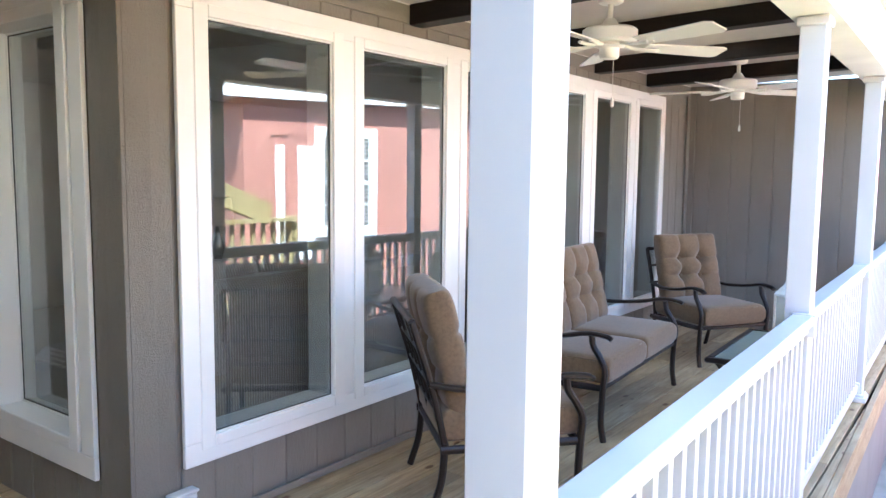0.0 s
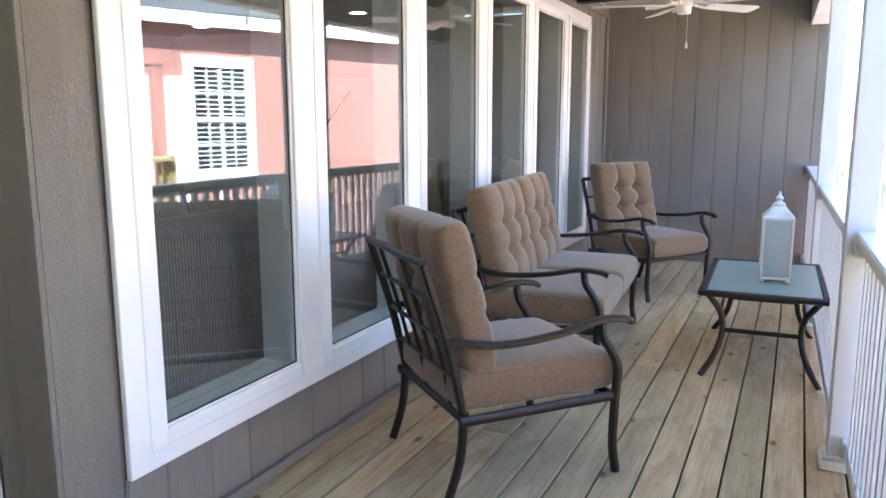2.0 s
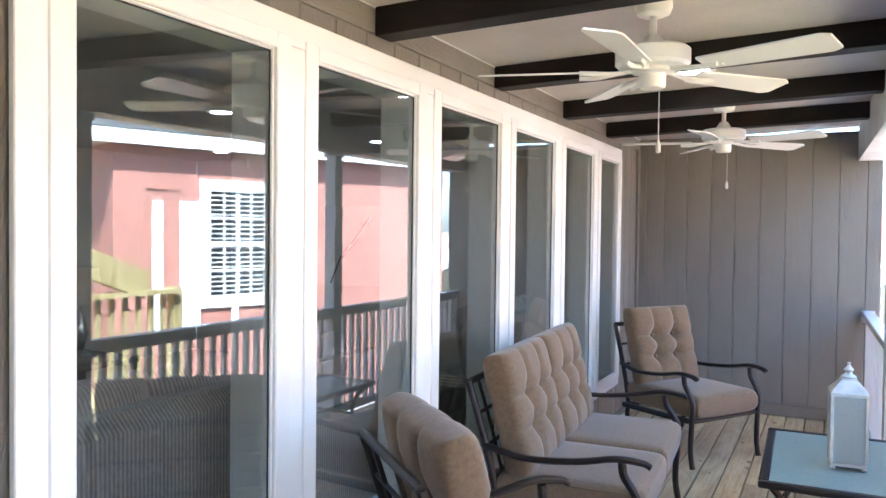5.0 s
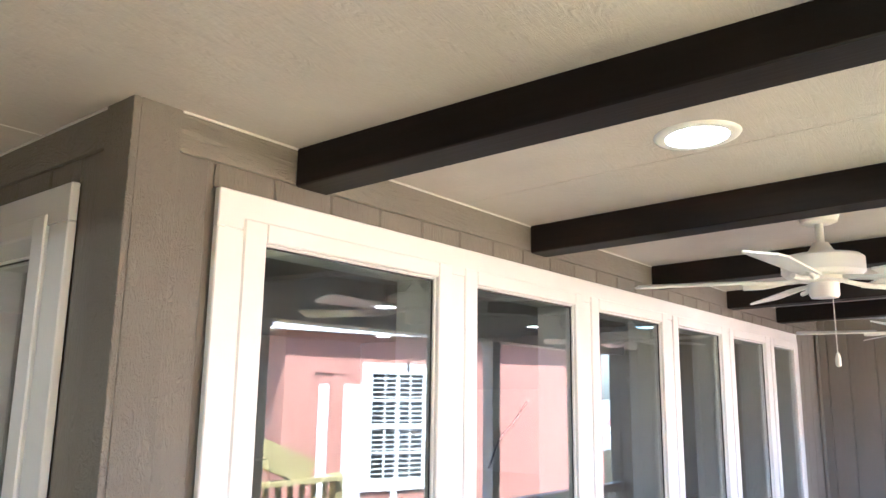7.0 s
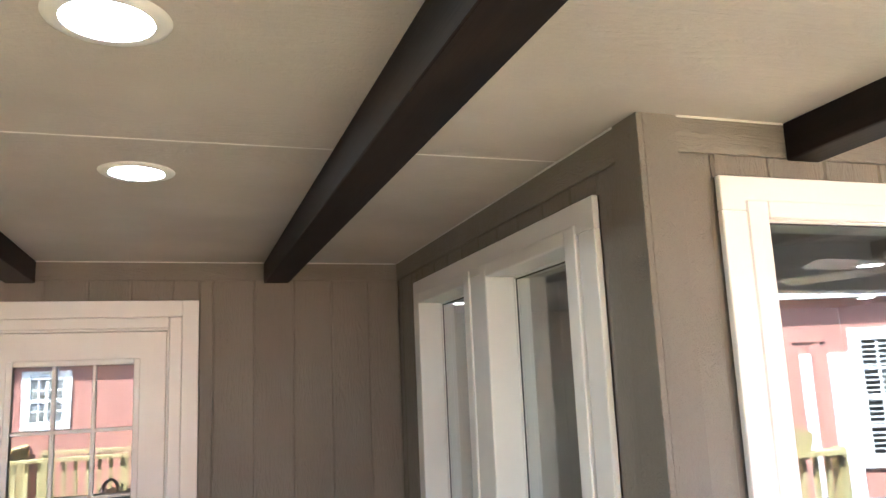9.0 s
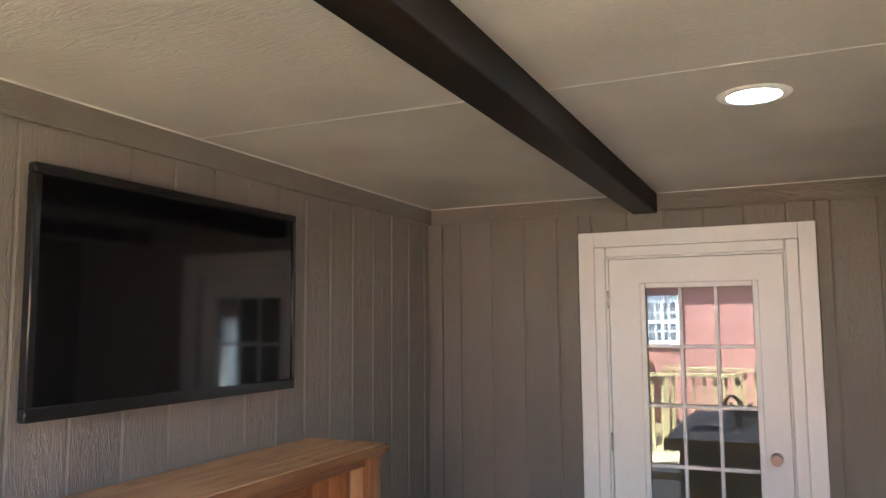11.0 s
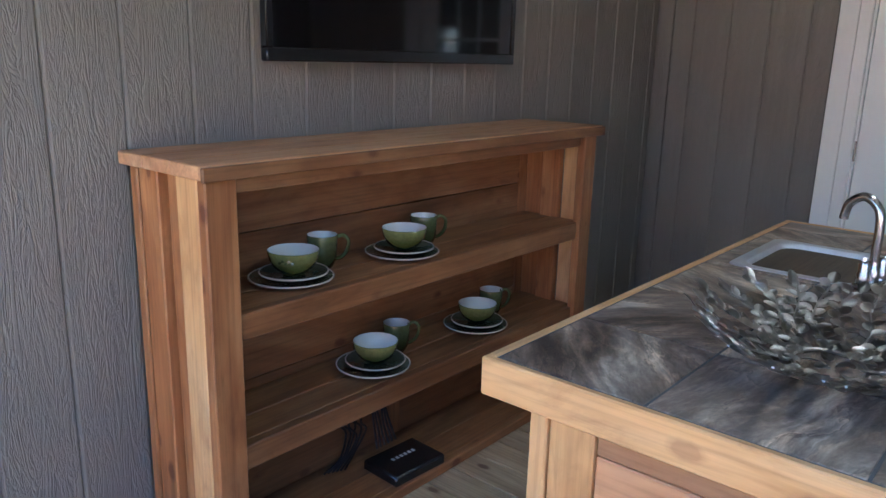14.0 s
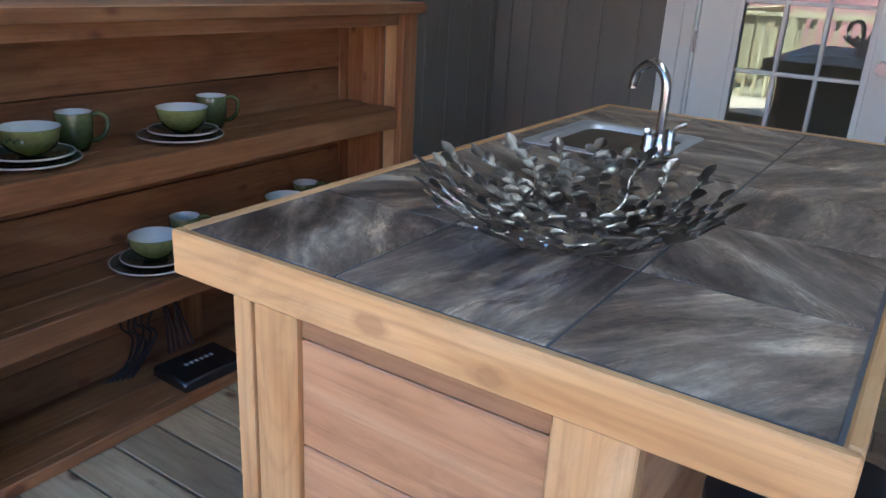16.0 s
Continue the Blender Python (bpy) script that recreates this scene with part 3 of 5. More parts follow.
def porch_post(y, h=0.050, dx=0.0):
    p = thing("porch_post", "white vinyl-clad square porch post with plain base", "post", "porch posts", at=(rail_x(y) + dx, y, 0), turn=RAIL_TURN)
    part("shaft", boxes((-h, h, -h, h, 0.0, 2.1395), bev=0.004), M_vinyl, p, smooth=False)
    part("base_trim", boxes((-0.077, 0.077, -0.077, 0.077, 0.0, 0.035), (-0.064, 0.064, -0.064, 0.064, 0.035, 0.055), bev=0.006), M_vinyl, p)
    part("cap_trim", boxes((-0.062, 0.062, -0.062, 0.062, 2.10, 2.139), bev=0.005), M_vinyl, p)
    return p


solid("header_beam", boxes((-0.094, 0.09, TV_Y + 0.46, FAR_Y + 0.59, 2.14, H + 0.06), bev=0.003), M_header, "cream painted header above the porch posts", "beam", at=pose(RAIL_X, -0.60, 0, 0, 0, RAIL_TURN))


POSTS = [-0.56, 1.88, 4.11]
porch_post(POSTS[0], 0.056)
for y in POSTS[1:]:
    porch_post(y)


def railing(y0, y1, dx=0.0):
    r = thing("porch_railing", "white vinyl porch railing with square pickets", "railing", "porch railings", at=(rail_x(y0) + dx, y0, 0), turn=RAIL_TURN)
    n = y1 - y0
    part("top_rail", boxes((-0.045, 0.045, 0, n, 0.885, 0.925), (-0.025, 0.025, 0, n, 0.845, 0.885), bev=0.008), M_vinyl, r)
    part("bottom_rail", boxes((-0.025, 0.025, 0, n, 0.07, 0.125), bev=0.005), M_vinyl, r)
    for y in (0.004, n - 0.034):
        part("rail_bracket", boxes((-0.034, 0.034, y, y + 0.03, 0.06, 0.135), bev=0.005), M_vinyl, r)
        part("rail_bracket", boxes((-0.05, 0.05, y, y + 0.03, 0.835, 0.93), bev=0.005), M_vinyl, r)
    c = round(n / 0.103)
    me = mesh_of("picket", boxes((-0.016, 0.016, -0.016, 0.016, 0.125, 0.845)), M_vinyl)
    for k in range(1, c):
        piece("picket", me, r, pose(0, k * n / c, 0))
    return r


for a, b in zip(POSTS, POSTS[1:] + [FAR_Y + 0.047]):
    railing(a + (0.0565 if a < 0 else 0.0505), b - 0.0505, 0.028 if a < 0 else 0.0)


# ---- ceiling lights and fans ----
def downlight(x, y, lens=M_lamp):
    d = thing("recessed_light", "round white recessed light switched on in the ceiling", "light", "recessed lights")
    d.matrix_basis = pose(x, y, H + RISE * x, 0, -math.degrees(math.atan(RISE)), 0) if y > 0.5 and x > 0 else pose(x, y, H)
    part("trim_ring", lathe(bmesh.new(), [(0.080, -0.002), (0.082, -0.007), (0.098, -0.008), (0.110, -0.004), (0.113, 0.0)], 40), M_fan, d)
    part("lens", cyl(bmesh.new(), (0, 0, -0.004), (0, 0, -0.0005), 0.0805, seg=40), lens, d, "glowing warm lens")


for x, y in ((0.905, 1.075), (0.905, 3.43), (0.252, -1.275), (-0.78, -1.29)):
    downlight(x, y)
# indoors: first two match lights in the glass, last four are added fill
for x, y in ((-4.66, 1.1), (-4.49, 5.6), (-2.4, 3.4), (-2.2, 1.2), (-4.6, 3.4), (-2.3, 5.4)):
    downlight(x, y, M_roomlamp_fill)


def ceiling_fan(x, y, turn):
    f = thing("ceiling_fan", "white five-blade ceiling fan with pull chain", "ceiling fan", "porch fans", at=(x, y, H), turn=turn)
    lift = rise(x, y)
    part("canopy", lathe(bmesh.new(), [(0.001, 0), (0.068, 0), (0.070, -0.03), (0.060, -0.055), (0.045, -0.062), (0.001, -0.062)], 28, (0, 0, lift)), M_fan, f)
    part("downrod", cyl(bmesh.new(), (0, 0, -0.13), (0, 0, lift - 0.055), 0.014), M_fan, f)
    part("motor", lathe(bmesh.new(), [(0.001, -0.10), (0.025, -0.105), (0.05, -0.145), (0.06, -0.150), (0.125, -0.155), (0.138, -0.165), (0.138, -0.215), (0.125, -0.228), (0.001, -0.230)], 36), M_fan, f)
    part("switch_housing", lathe(bmesh.new(), [(0.001, -0.23), (0.075, -0.23), (0.078, -0.245), (0.05, -0.252), (0.05, -0.295), (0.044, -0.305), (0.001, -0.305)], 30), M_fan, f)
    for k in range(5):
        m = pose(0, 0, 0, 0, 0, 72 * k)
        bm = bmesh.new()
        n = 14
        out = []
        for i in range(n + 1):
            u = i / n
            w = 0.048 + 0.020 * u
            out.append((0.20 + 0.455 * u, w))
        out[-1] = (0.655, 0.050)
        ring = [(a, b) for a, b in out] + [(a, -b) for a, b in out[::-1]]
        up = [bm.verts.new((a, b, -0.236 - b * 0.21)) for a, b in ring]
        dn = [bm.verts.new((a, b, -0.243 - b * 0.21)) for a, b in ring]
        bm.faces.new(up)
        bm.faces.new(dn[::-1])
        for i in range(len(ring)):
            j = (i + 1) % len(ring)
            bm.faces.new((up[j], up[i], dn[i], dn[j]))
        blade = part("blade", bm, M_fan, f, smooth=False, at=m)
        bm = bmesh.new()
        tube(bm, [(0.07, 0, -0.236), (0.13, 0.0, -0.246), (0.20, 0.02, -0.248), (0.27, 0.025, -0.246)], 0.009, 6, 3)
        tube(bm, [(0.13, 0.0, -0.246), (0.20, -0.02, -0.256), (0.27, -0.025, -0.256)], 0.009, 6, 3)
        part("blade_arm", bm, M_fan, blade)
    bm = bmesh.new()
    cyl(bm, (0.03, 0, -0.5), (0.03, 0, -0.30), 0.0015, seg=6)
    part("pull_chain", bm, M_fan, f)
    part("chain_pull", lathe(bmesh.new(), [(0.001, -0.55), (0.009, -0.545), (0.010, -0.52), (0.004, -0.50), (0.001, -0.50)], 14, (0.03, 0, 0)), M_fan, f)


ceiling_fan(0.965, 2.10, -20)
ceiling_fan(0.925, 4.55, -24)

# ---- deck ----
deck = solid("floor", boxes((DOOR_X, 1.98, TV_Y, -0.5, -0.20, AZ - 0.045), (DOOR_X, 1.98, -0.499, 0.0, -0.20, -0.045), (0.0, 1.92, 0.001, FAR_Y, -0.20, -0.045)), M_joist, "pale treated pine deck boards with gaps", "floor", kind="structure", smooth=False)
rnd = random.Random(4)
pitch = 0.1425
k, x = 0, 2.125
while x > DOOR_X + 0.02:
    x0, x1 = max(DOOR_X + 0.001, x - pitch + 0.008), x
    top_y = FAR_Y - 0.001 if x0 > 0.01 else -0.001
    if x0 + 0.006 > rail_x(FAR_Y) + 0.085:
        top_y = min(top_y, -0.60 + (RAIL_X + 0.085 - x0 - 0.006) / math.tan(radians(RAIL_TURN)))
    for lo, hi, base in ((TV_Y + 0.001, -0.5, AZ), (-0.499, top_y, 0.0)):
        y, first = lo, rnd.uniform(0.9, 3.4)
        while y < hi - 0.05:
            y2 = min(hi, y + first)
            if hi - y2 < 0.5:
                y2 = hi
            bm = boxes((x0, x1, y + 0.001, y2 - 0.001, base - 0.044, base + rnd.uniform(-0.0015, 0.0)), bev=0.003)
            if base == 0.0:
                for v in bm.verts:
                    v.co.x = min(v.co.x, rail_x(v.co.y) + 0.085)
            part("deck_board", bm, M_deck, deck, smooth=False)
            y, first = y2, rnd.uniform(2.4, 3.7)
    if x1 > 0.02 and x0 <= 0.01:
        part("deck_board", boxes((0.004, x1, 0.001, FAR_Y - 0.001, -0.044, 0.0), bev=0.003), M_deck, deck, smooth=False)
    x -= pitch
solid("rim_board", boxes((2.127, 2.165, TV_Y - 0.15, -0.502, -0.20, -0.004), bev=0.003), M_deck, "pine rim board at the deck edge", "board")
solid("rim_board", boxes((0.087, 0.125, 0.10, FAR_Y + 0.75, -0.20, -0.004), bev=0.003), M_deck, "pine rim board at the deck edge beside the railing", "board", at=pose(RAIL_X, -0.60, 0, 0, 0, RAIL_TURN))
M_skirt = paint("grey_skirt", (0.20, 0.20, 0.21), 0.7, 0.08)
solid("skirting", boxes((0.090, 0.120, 0.10, FAR_Y + 0.75, -0.78, -0.201)), M_skirt, "grey skirting panel below the deck", "skirting", kind="structure", smooth=False, at=pose(RAIL_X, -0.60, 0, 0, 0, RAIL_TURN))


# ---- outdoor furniture ----
def sweep(name, pts, r, mat, parent, label="", n=5, seg=8, flat=1.0):
    return part(name, tube(bmesh.new(), pts, r, seg, n, flat), mat, parent, label)


def patio_seat(name, width, label, category, seats, group=""):
    """A metal garden chair or settee, facing +y, feet on z = 0."""
    c = thing(name, label, category, group)
    w = width / 2
    for s in (-1, 1):
        sweep("front_leg", [(s * w, 0.350, 0.0), (s * w, 0.332, 0.12), (s * w, 0.338, 0.30), (s * w, 0.345, 0.41), (s * w, 0.315, 0.48), (s * w, 0.275, 0.54), (s * w, 0.265, 0.60)], 0.018, M_bronze, c)
        sweep("back_leg", [(s * (w - 0.03), -0.335, 0.0), (s * (w - 0.03), -0.29, 0.15), (s * (w - 0.03), -0.275, 0.32)], 0.017, M_bronze, c)
        sweep("back_post", [(s * (w - 0.035), -0.27, 0.28), (s * (w - 0.035), -0.33, 0.55), (s * (w - 0.035), -0.425, 0.86)], 0.016, M_bronze, c, n=4)
        sweep("armrest", [(s * (w - 0.03), -0.345, 0.585), (s * (w + 0.005), -0.15, 0.560), (s * (w + 0.02), 0.08, 0.580), (s * (w + 0.02), 0.24, 0.612), (s * (w + 0.015), 0.35, 0.606), (s * (w + 0.015), 0.385, 0.592)], 0.023, M_bronze, c, flat=0.6)
        sweep("side_rail", [(s * (w - 0.01), -0.30, 0.295), (s * (w - 0.005), 0.33, 0.305)], 0.016, M_bronze, c, flat=1.2)
    sweep("front_rail", [(-w, 0.33, 0.305), (w, 0.33, 0.305)], 0.016, M_bronze, c)
    sweep("back_rail", [(-w + 0.03, -0.28, 0.295), (w - 0.03, -0.28, 0.295)], 0.016, M_bronze, c)
    sweep("top_rail", [(-w + 0.035, -0.425, 0.86), (w - 0.035, -0.425, 0.86)], 0.016, M_bronze, c)
    def on_back(x, z):
        return (x, -0.27 - 0.155 * ((z - 0.28) / 0.58) ** 1.25, z)
    for z in (0.44, 0.58, 0.72):
        sweep("back_slat", [on_back(-w + 0.035, z), on_back(w - 0.035, z)], 0.009, M_bronze, c)
    bars = int(round((2 * w - 0.07) / 0.115))
    for k in range(1, bars):
        x = -w + 0.035 + (2 * w - 0.07) * k / bars
        z0, z1 = ((0.30, 0.72), (0.44, 0.86))[k % 2]
        sweep("back_bar", [on_back(x, z0 + (z1 - z0) * q / 4) for q in range(5)], 0.008, M_bronze, c, n=2)
    each = (2 * w - 0.05) / seats
    for k in range(seats):
        x = -w + 0.025 + each * (k + 0.5)
        part("seat_cushion", cushion(bmesh.new(), each - 0.006, 0.66, 0.165, 16.0, n=22, crown=0.014), M_cushion, c, at=pose(x, 0.035, 0.388))
        hx, hy = each / 2 - 0.012, 0.318
        for pz in (0.452, 0.330):
            ring = [(x + hx * math.copysign(min(1.0, abs(1.25 * math.cos(q))) , math.cos(q)), 0.035 + hy * math.copysign(min(1.0, abs(1.25 * math.sin(q))), math.sin(q)), pz) for q in [2 * math.pi * k2 / 40 for k2 in range(41)]]
            sweep("piping", ring, 0.0045, M_cushion, c, n=1, seg=6)
        tufts = [(a, b) for a in (-0.34, 0.34) for b in (-0.26, 0.28)]
        bc = part("back_cushion", cushion(bmesh.new(), each - 0.022, 0.56, 0.16, 9.0, tufts, 0.055, 36, 0.010), M_cushion, c, at=pose(x, -0.255, 0.715) @ pose(0, 0, 0, -76, 0, 0))
        for a, b in tufts:
            part("button", lathe(bmesh.new(), [(0.013, 0.0), (0.012, 0.006), (0.001, 0.009)], 12, (a * (each - 0.01) / 2, b * 0.28, 0.034)), M_cushion, bc)
    return c


def facing(x, y):
    return math.degrees(math.atan2(-x, y))


chair = patio_seat("patio_chair", 0.655, "bronze metal patio chair with tan tufted cushions", "chair", 1, "patio seating")
chair.matrix_basis = pose(0.705, 1.43, 0, 0, 0, facing(0.67, 0.74))
other = copy_thing(chair, pose(0.686, 4.775, 0, 0, 0, facing(0.84, -0.54)))
tagged(other, "bronze metal patio chair with tan tufted cushions by the end wall")
settee = patio_seat("patio_loveseat", 1.40, "two-seat bronze patio loveseat with tan tufted cushions", "loveseat", 2, "patio seating")
settee.matrix_basis = pose(0.52, 2.965, 0, 0, 0, facing(1.0, 0.067))

# coffee table
table = thing("coffee_table", "low bronze patio table with a frosted glass top", "table", at=(1.615, 3.27, 0), turn=1.5)
tw, tl, th = 0.315, 0.52, 0.462
part("table_frame", boxes((-tw, tw, -tl, -tl + 0.045, th - 0.03, th), (-tw, tw, tl - 0.045, tl, th - 0.03, th), (-tw, -tw + 0.045, -tl + 0.045, tl - 0.045, th - 0.03, th), (tw - 0.045, tw, -tl + 0.045, tl - 0.045, th - 0.03, th), bev=0.008), M_bronze, table)
n = Nodes("frosted_glass", 0.28)
n.b.inputs["Coat Weight"].default_value = 0.4
vv = n.coords()
M_frost = n.out(n.ramp(n.noise(vv, 120.0, 3), (0.3, (0.20, 0.29, 0.27)), (0.7, (0.29, 0.38, 0.36))), n.bump(n.noise(vv, 160.0, 2), 0.25, 0.002))
part("glass_top", boxes((-tw + 0.043, tw - 0.043, -tl + 0.043, tl - 0.043, th - 0.013, th - 0.004)), M_frost, table, "rippled frosted glass", smooth=False)
for sx in (-1, 1):
    for sy in (-1, 1):
        sweep("leg", [(sx * 0.27, sy * 0.44, th - 0.03), (sx * 0.205, sy * 0.40, 0.33), (sx * 0.19, sy * 0.40, 0.22), (sx * 0.225, sy * 0.45, 0.10), (sx * 0.285, sy * 0.50, 0.0)], 0.016, M_bronze, table)
for sy in (-1, 1):
    sweep("stretcher", [(-0.19, sy * 0.40, 0.235), (0.19, sy * 0.40, 0.235)], 0.012, M_bronze, table)
for sx in (-1, 1):
    sweep("stretcher", [(sx * 0.205, -0.40, 0.33), (sx * 0.205, 0.40, 0.33)], 0.009, M_bronze, table)

# lantern
M_cream = paint("worn_cream_metal", (0.62, 0.61, 0.56), 0.5, 0.12, 14.0, 0.2)
lan = thing("lantern", "worn white metal lantern with hammered glass on the table", "lantern", at=(1.663, 3.185, th), turn=4)
b = 0.072
part("base", boxes((-b, b, -b, b, 0.012, 0.03), (-b - 0.004, -b + 0.02, -b - 0.004, -b + 0.02, 0, 0.012), (b - 0.02, b + 0.004, -b - 0.004, -b + 0.02, 0, 0.012), (-b - 0.004, -b + 0.02, b - 0.02, b + 0.004, 0, 0.012), (b - 0.02, b + 0.004, b - 0.02, b + 0.004, 0, 0.012), bev=0.003), M_cream, lan)
for sx in (-1, 1):
    for sy in (-1, 1):
        part("upright", boxes((sx * b - 0.007, sx * b + 0.007, sy * b - 0.007, sy * b + 0.007, 0.03, 0.335), bev=0.002), M_cream, lan)
n = Nodes("hammered_glass", 0.35)
n.b.inputs["Transmission Weight"].default_value = 0.75
vv = n.coords()
M_hammer = n.out((0.80, 0.86, 0.85), n.bump(n.noise(vv, 70.0, 2), 0.5, 0.004))
for k in range(4):
    part("pane", boxes((-b + 0.007, b - 0.007, b - 0.002, b + 0.002, 0.03, 0.335)), M_hammer, lan, smooth=False, at=pose(0, 0, 0, 0, 0, 90 * k))
bm = bmesh.new()
for z, s in ((0.335, b + 0.008), (0.35, b + 0.008), (0.405, 0.034), (0.412, 0.034)):
    q = [bm.verts.new((sx * s, sy * s, z)) for sx, sy in ((-1, -1), (1, -1), (1, 1), (-1, 1))]
    if z > 0.34:
        for i in range(4):
            bm.faces.new((last[i], last[(i + 1) % 4], q[(i + 1) % 4], q[i]))
    else:
        bm.faces.new(q[::-1])
    last = q
bm.faces.new(last)
part("roof", bm, M_cream, lan, smooth=False)
part("finial", lathe(bmesh.new(), [(0.03, 0.412), (0.034, 0.42), (0.016, 0.432), (0.014, 0.44), (0.022, 0.452), (0.010, 0.466), (0.006, 0.475), (0.009, 0.482), (0.001, 0.488)], 20), M_cream, lan)
part("candle", cyl(bmesh.new(), (0, 0, 0.03), (0, 0, 0.15), 0.034, seg=24), M_cream, lan, "cream pillar candle")

# outlet by the corner
outlet = thing("outlet_cover", "grey weatherproof outlet cover low on the wall", "outlet", at=(0.0, 0.20, 0.15))
part("box", boxes((0.0, 0.045, -0.06, 0.06, -0.05, 0.03), bev=0.006), M_vinyl, outlet)
part("lid", boxes((0.0, 0.055, -0.065, 0.065, 0.031, 0.045), bev=0.006), M_vinyl, outlet)

# ---- television ----
tv = thing("television", "black flat-screen television mounted on the taupe wall", "television", at=(-0.345, TV_Y, 1.775))
hw, hh = 0.633, 0.372
part("body", boxes((-hw + 0.02, hw - 0.02, 0.03, 0.075, -hh + 0.02, hh - 0.02), bev=0.006), M_matte, tv)
part("bezel", boxes((-hw, hw, 0.060, 0.094, hh - 0.03, hh), (-hw, hw, 0.060, 0.094, -hh, -hh + 0.042), (-hw, -hw + 0.026, 0.060, 0.094, -hh + 0.042, hh - 0.03), (hw - 0.026, hw, 0.060, 0.094, -hh + 0.042, hh - 0.03), bev=0.004), M_black, tv)
part("screen", boxes((-hw + 0.026, hw - 0.026, 0.070, 0.088, -hh + 0.042, hh - 0.03)), M_tv, tv, "glossy dark screen", smooth=False)
part("wall_mount", boxes((-0.2, 0.2, 0.0, 0.03, -0.15, 0.15)), M_matte, tv)

# ---- cedar shelf ----
shelf = thing("display_shelf", "reddish cedar plank shelf unit with dishes", "shelf", at=(0, 0, 0))
SX0, SX1, SY, ST = -1.19, 0.74, -2.838, 1.163
for y0, y1 in ((-3.232, -3.105), (-3.102, -2.972), (-2.969, SY)):
    part("top_plank", boxes((SX0, SX1, y0, y1, ST - 0.036, ST), bev=0.003), M_bar_x, shelf, smooth=False)
part("apron", boxes((SX0 + 0.05, SX1 - 0.05, SY - 0.075, SY - 0.037, ST - 0.085, ST - 0.037), bev=0.003), M_cedar_x_shade, shelf, smooth=False)
part("top_edge", boxes((SX0 + 0.002, SX1 - 0.002, SY + 0.0, SY + 0.014, ST - 0.040, ST - 0.004), bev=0.003), M_cedar_x_shade, shelf, smooth=False)
for s, xa in ((1, SX1 - 0.022), (-1, SX0 + 0.022)):
    def sx(d0, d1):
        return (xa - d1, xa - d0) if s > 0 else (xa + d0, xa + d1)
    part("front_post", boxes((*sx(0.0, 0.092), -2.888, -2.852, AZ, ST - 0.037), bev=0.004), M_cedar_z, shelf, smooth=False)
    part("side_board", boxes((*sx(0.0, 0.036), -2.985, -2.890, AZ, ST - 0.037), bev=0.004), M_pine_z, shelf, smooth=False)
    part("side_board", boxes((*sx(0.030, 0.062), -3.078, -2.988, AZ, ST - 0.037), bev=0.004), M_cedar_z, shelf, smooth=False)
    part("side_board", boxes((*sx(0.004, 0.040), -3.175, -3.082, AZ, ST - 0.037), bev=0.004), M_cedar_z, shelf, smooth=False)
    part("back_post", boxes((*sx(0.0, 0.09), -3.215, -3.178, AZ, ST - 0.037), bev=0.004), M_cedar_z, shelf, smooth=False)
laps = (-0.06, 0.09, 0.235, 0.40, 0.56, 0.715, 0.888, ST - 0.038)
for k, (za, zb) in enumerate(zip(laps, laps[1:])):
    part("back_plank", boxes((SX0 + 0.115, SX1 - 0.115, -3.200, -3.181 + 0.004 * (k % 2) + (0.006 if k == 6 else 0.0), za + 0.0015, zb - 0.0015), bev=0.003), M_cedar_x_shade, shelf, smooth=False)
for zt in (0.752, 0.368, -0.045):
    for y0, y1 in ((-3.176, -3.03), (-3.027, -2.905)):
        part("shelf_plank", boxes((SX0 + 0.065, SX1 - 0.065, y0, y1, zt - 0.03, zt), bev=0.003), M_cedar_x_shade, shelf, smooth=False)
    part("shelf_edge", boxes((SX0 + 0.115, SX1 - 0.115, -2.903, -2.866, zt - (0.072 if zt > 0.1 else 0.039), zt + 0.002), bev=0.004), M_cedar_x_shade, shelf, smooth=False)
part("back_stile", boxes((-0.30, -0.22, -3.177, -3.160, -0.04, 0.335), bev=0.003), M_cedar_z, shelf, smooth=False)

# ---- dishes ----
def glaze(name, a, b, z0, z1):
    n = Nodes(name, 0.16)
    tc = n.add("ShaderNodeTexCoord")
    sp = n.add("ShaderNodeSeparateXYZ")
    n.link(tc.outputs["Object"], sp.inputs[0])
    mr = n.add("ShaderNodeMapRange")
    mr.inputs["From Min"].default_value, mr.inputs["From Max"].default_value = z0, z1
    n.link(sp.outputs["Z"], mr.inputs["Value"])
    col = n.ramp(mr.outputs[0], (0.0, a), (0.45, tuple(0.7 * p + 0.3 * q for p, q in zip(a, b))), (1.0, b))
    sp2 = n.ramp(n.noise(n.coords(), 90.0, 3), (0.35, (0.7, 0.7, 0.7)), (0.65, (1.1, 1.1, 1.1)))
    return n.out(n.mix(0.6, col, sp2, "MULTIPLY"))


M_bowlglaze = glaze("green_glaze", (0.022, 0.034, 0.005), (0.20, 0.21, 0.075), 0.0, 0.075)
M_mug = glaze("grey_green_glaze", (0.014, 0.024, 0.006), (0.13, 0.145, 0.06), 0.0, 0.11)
M_inside = paint("pale_glaze", (0.74, 0.73, 0.67), 0.15, 0.04)
M_platerim = paint("plate_rim", (0.50, 0.46, 0.40), 0.25, 0.06)
M_plate = glaze("dark_green_plate", (0.06, 0.07, 0.045), (0.115, 0.12, 0.09), 0.0, 0.02)


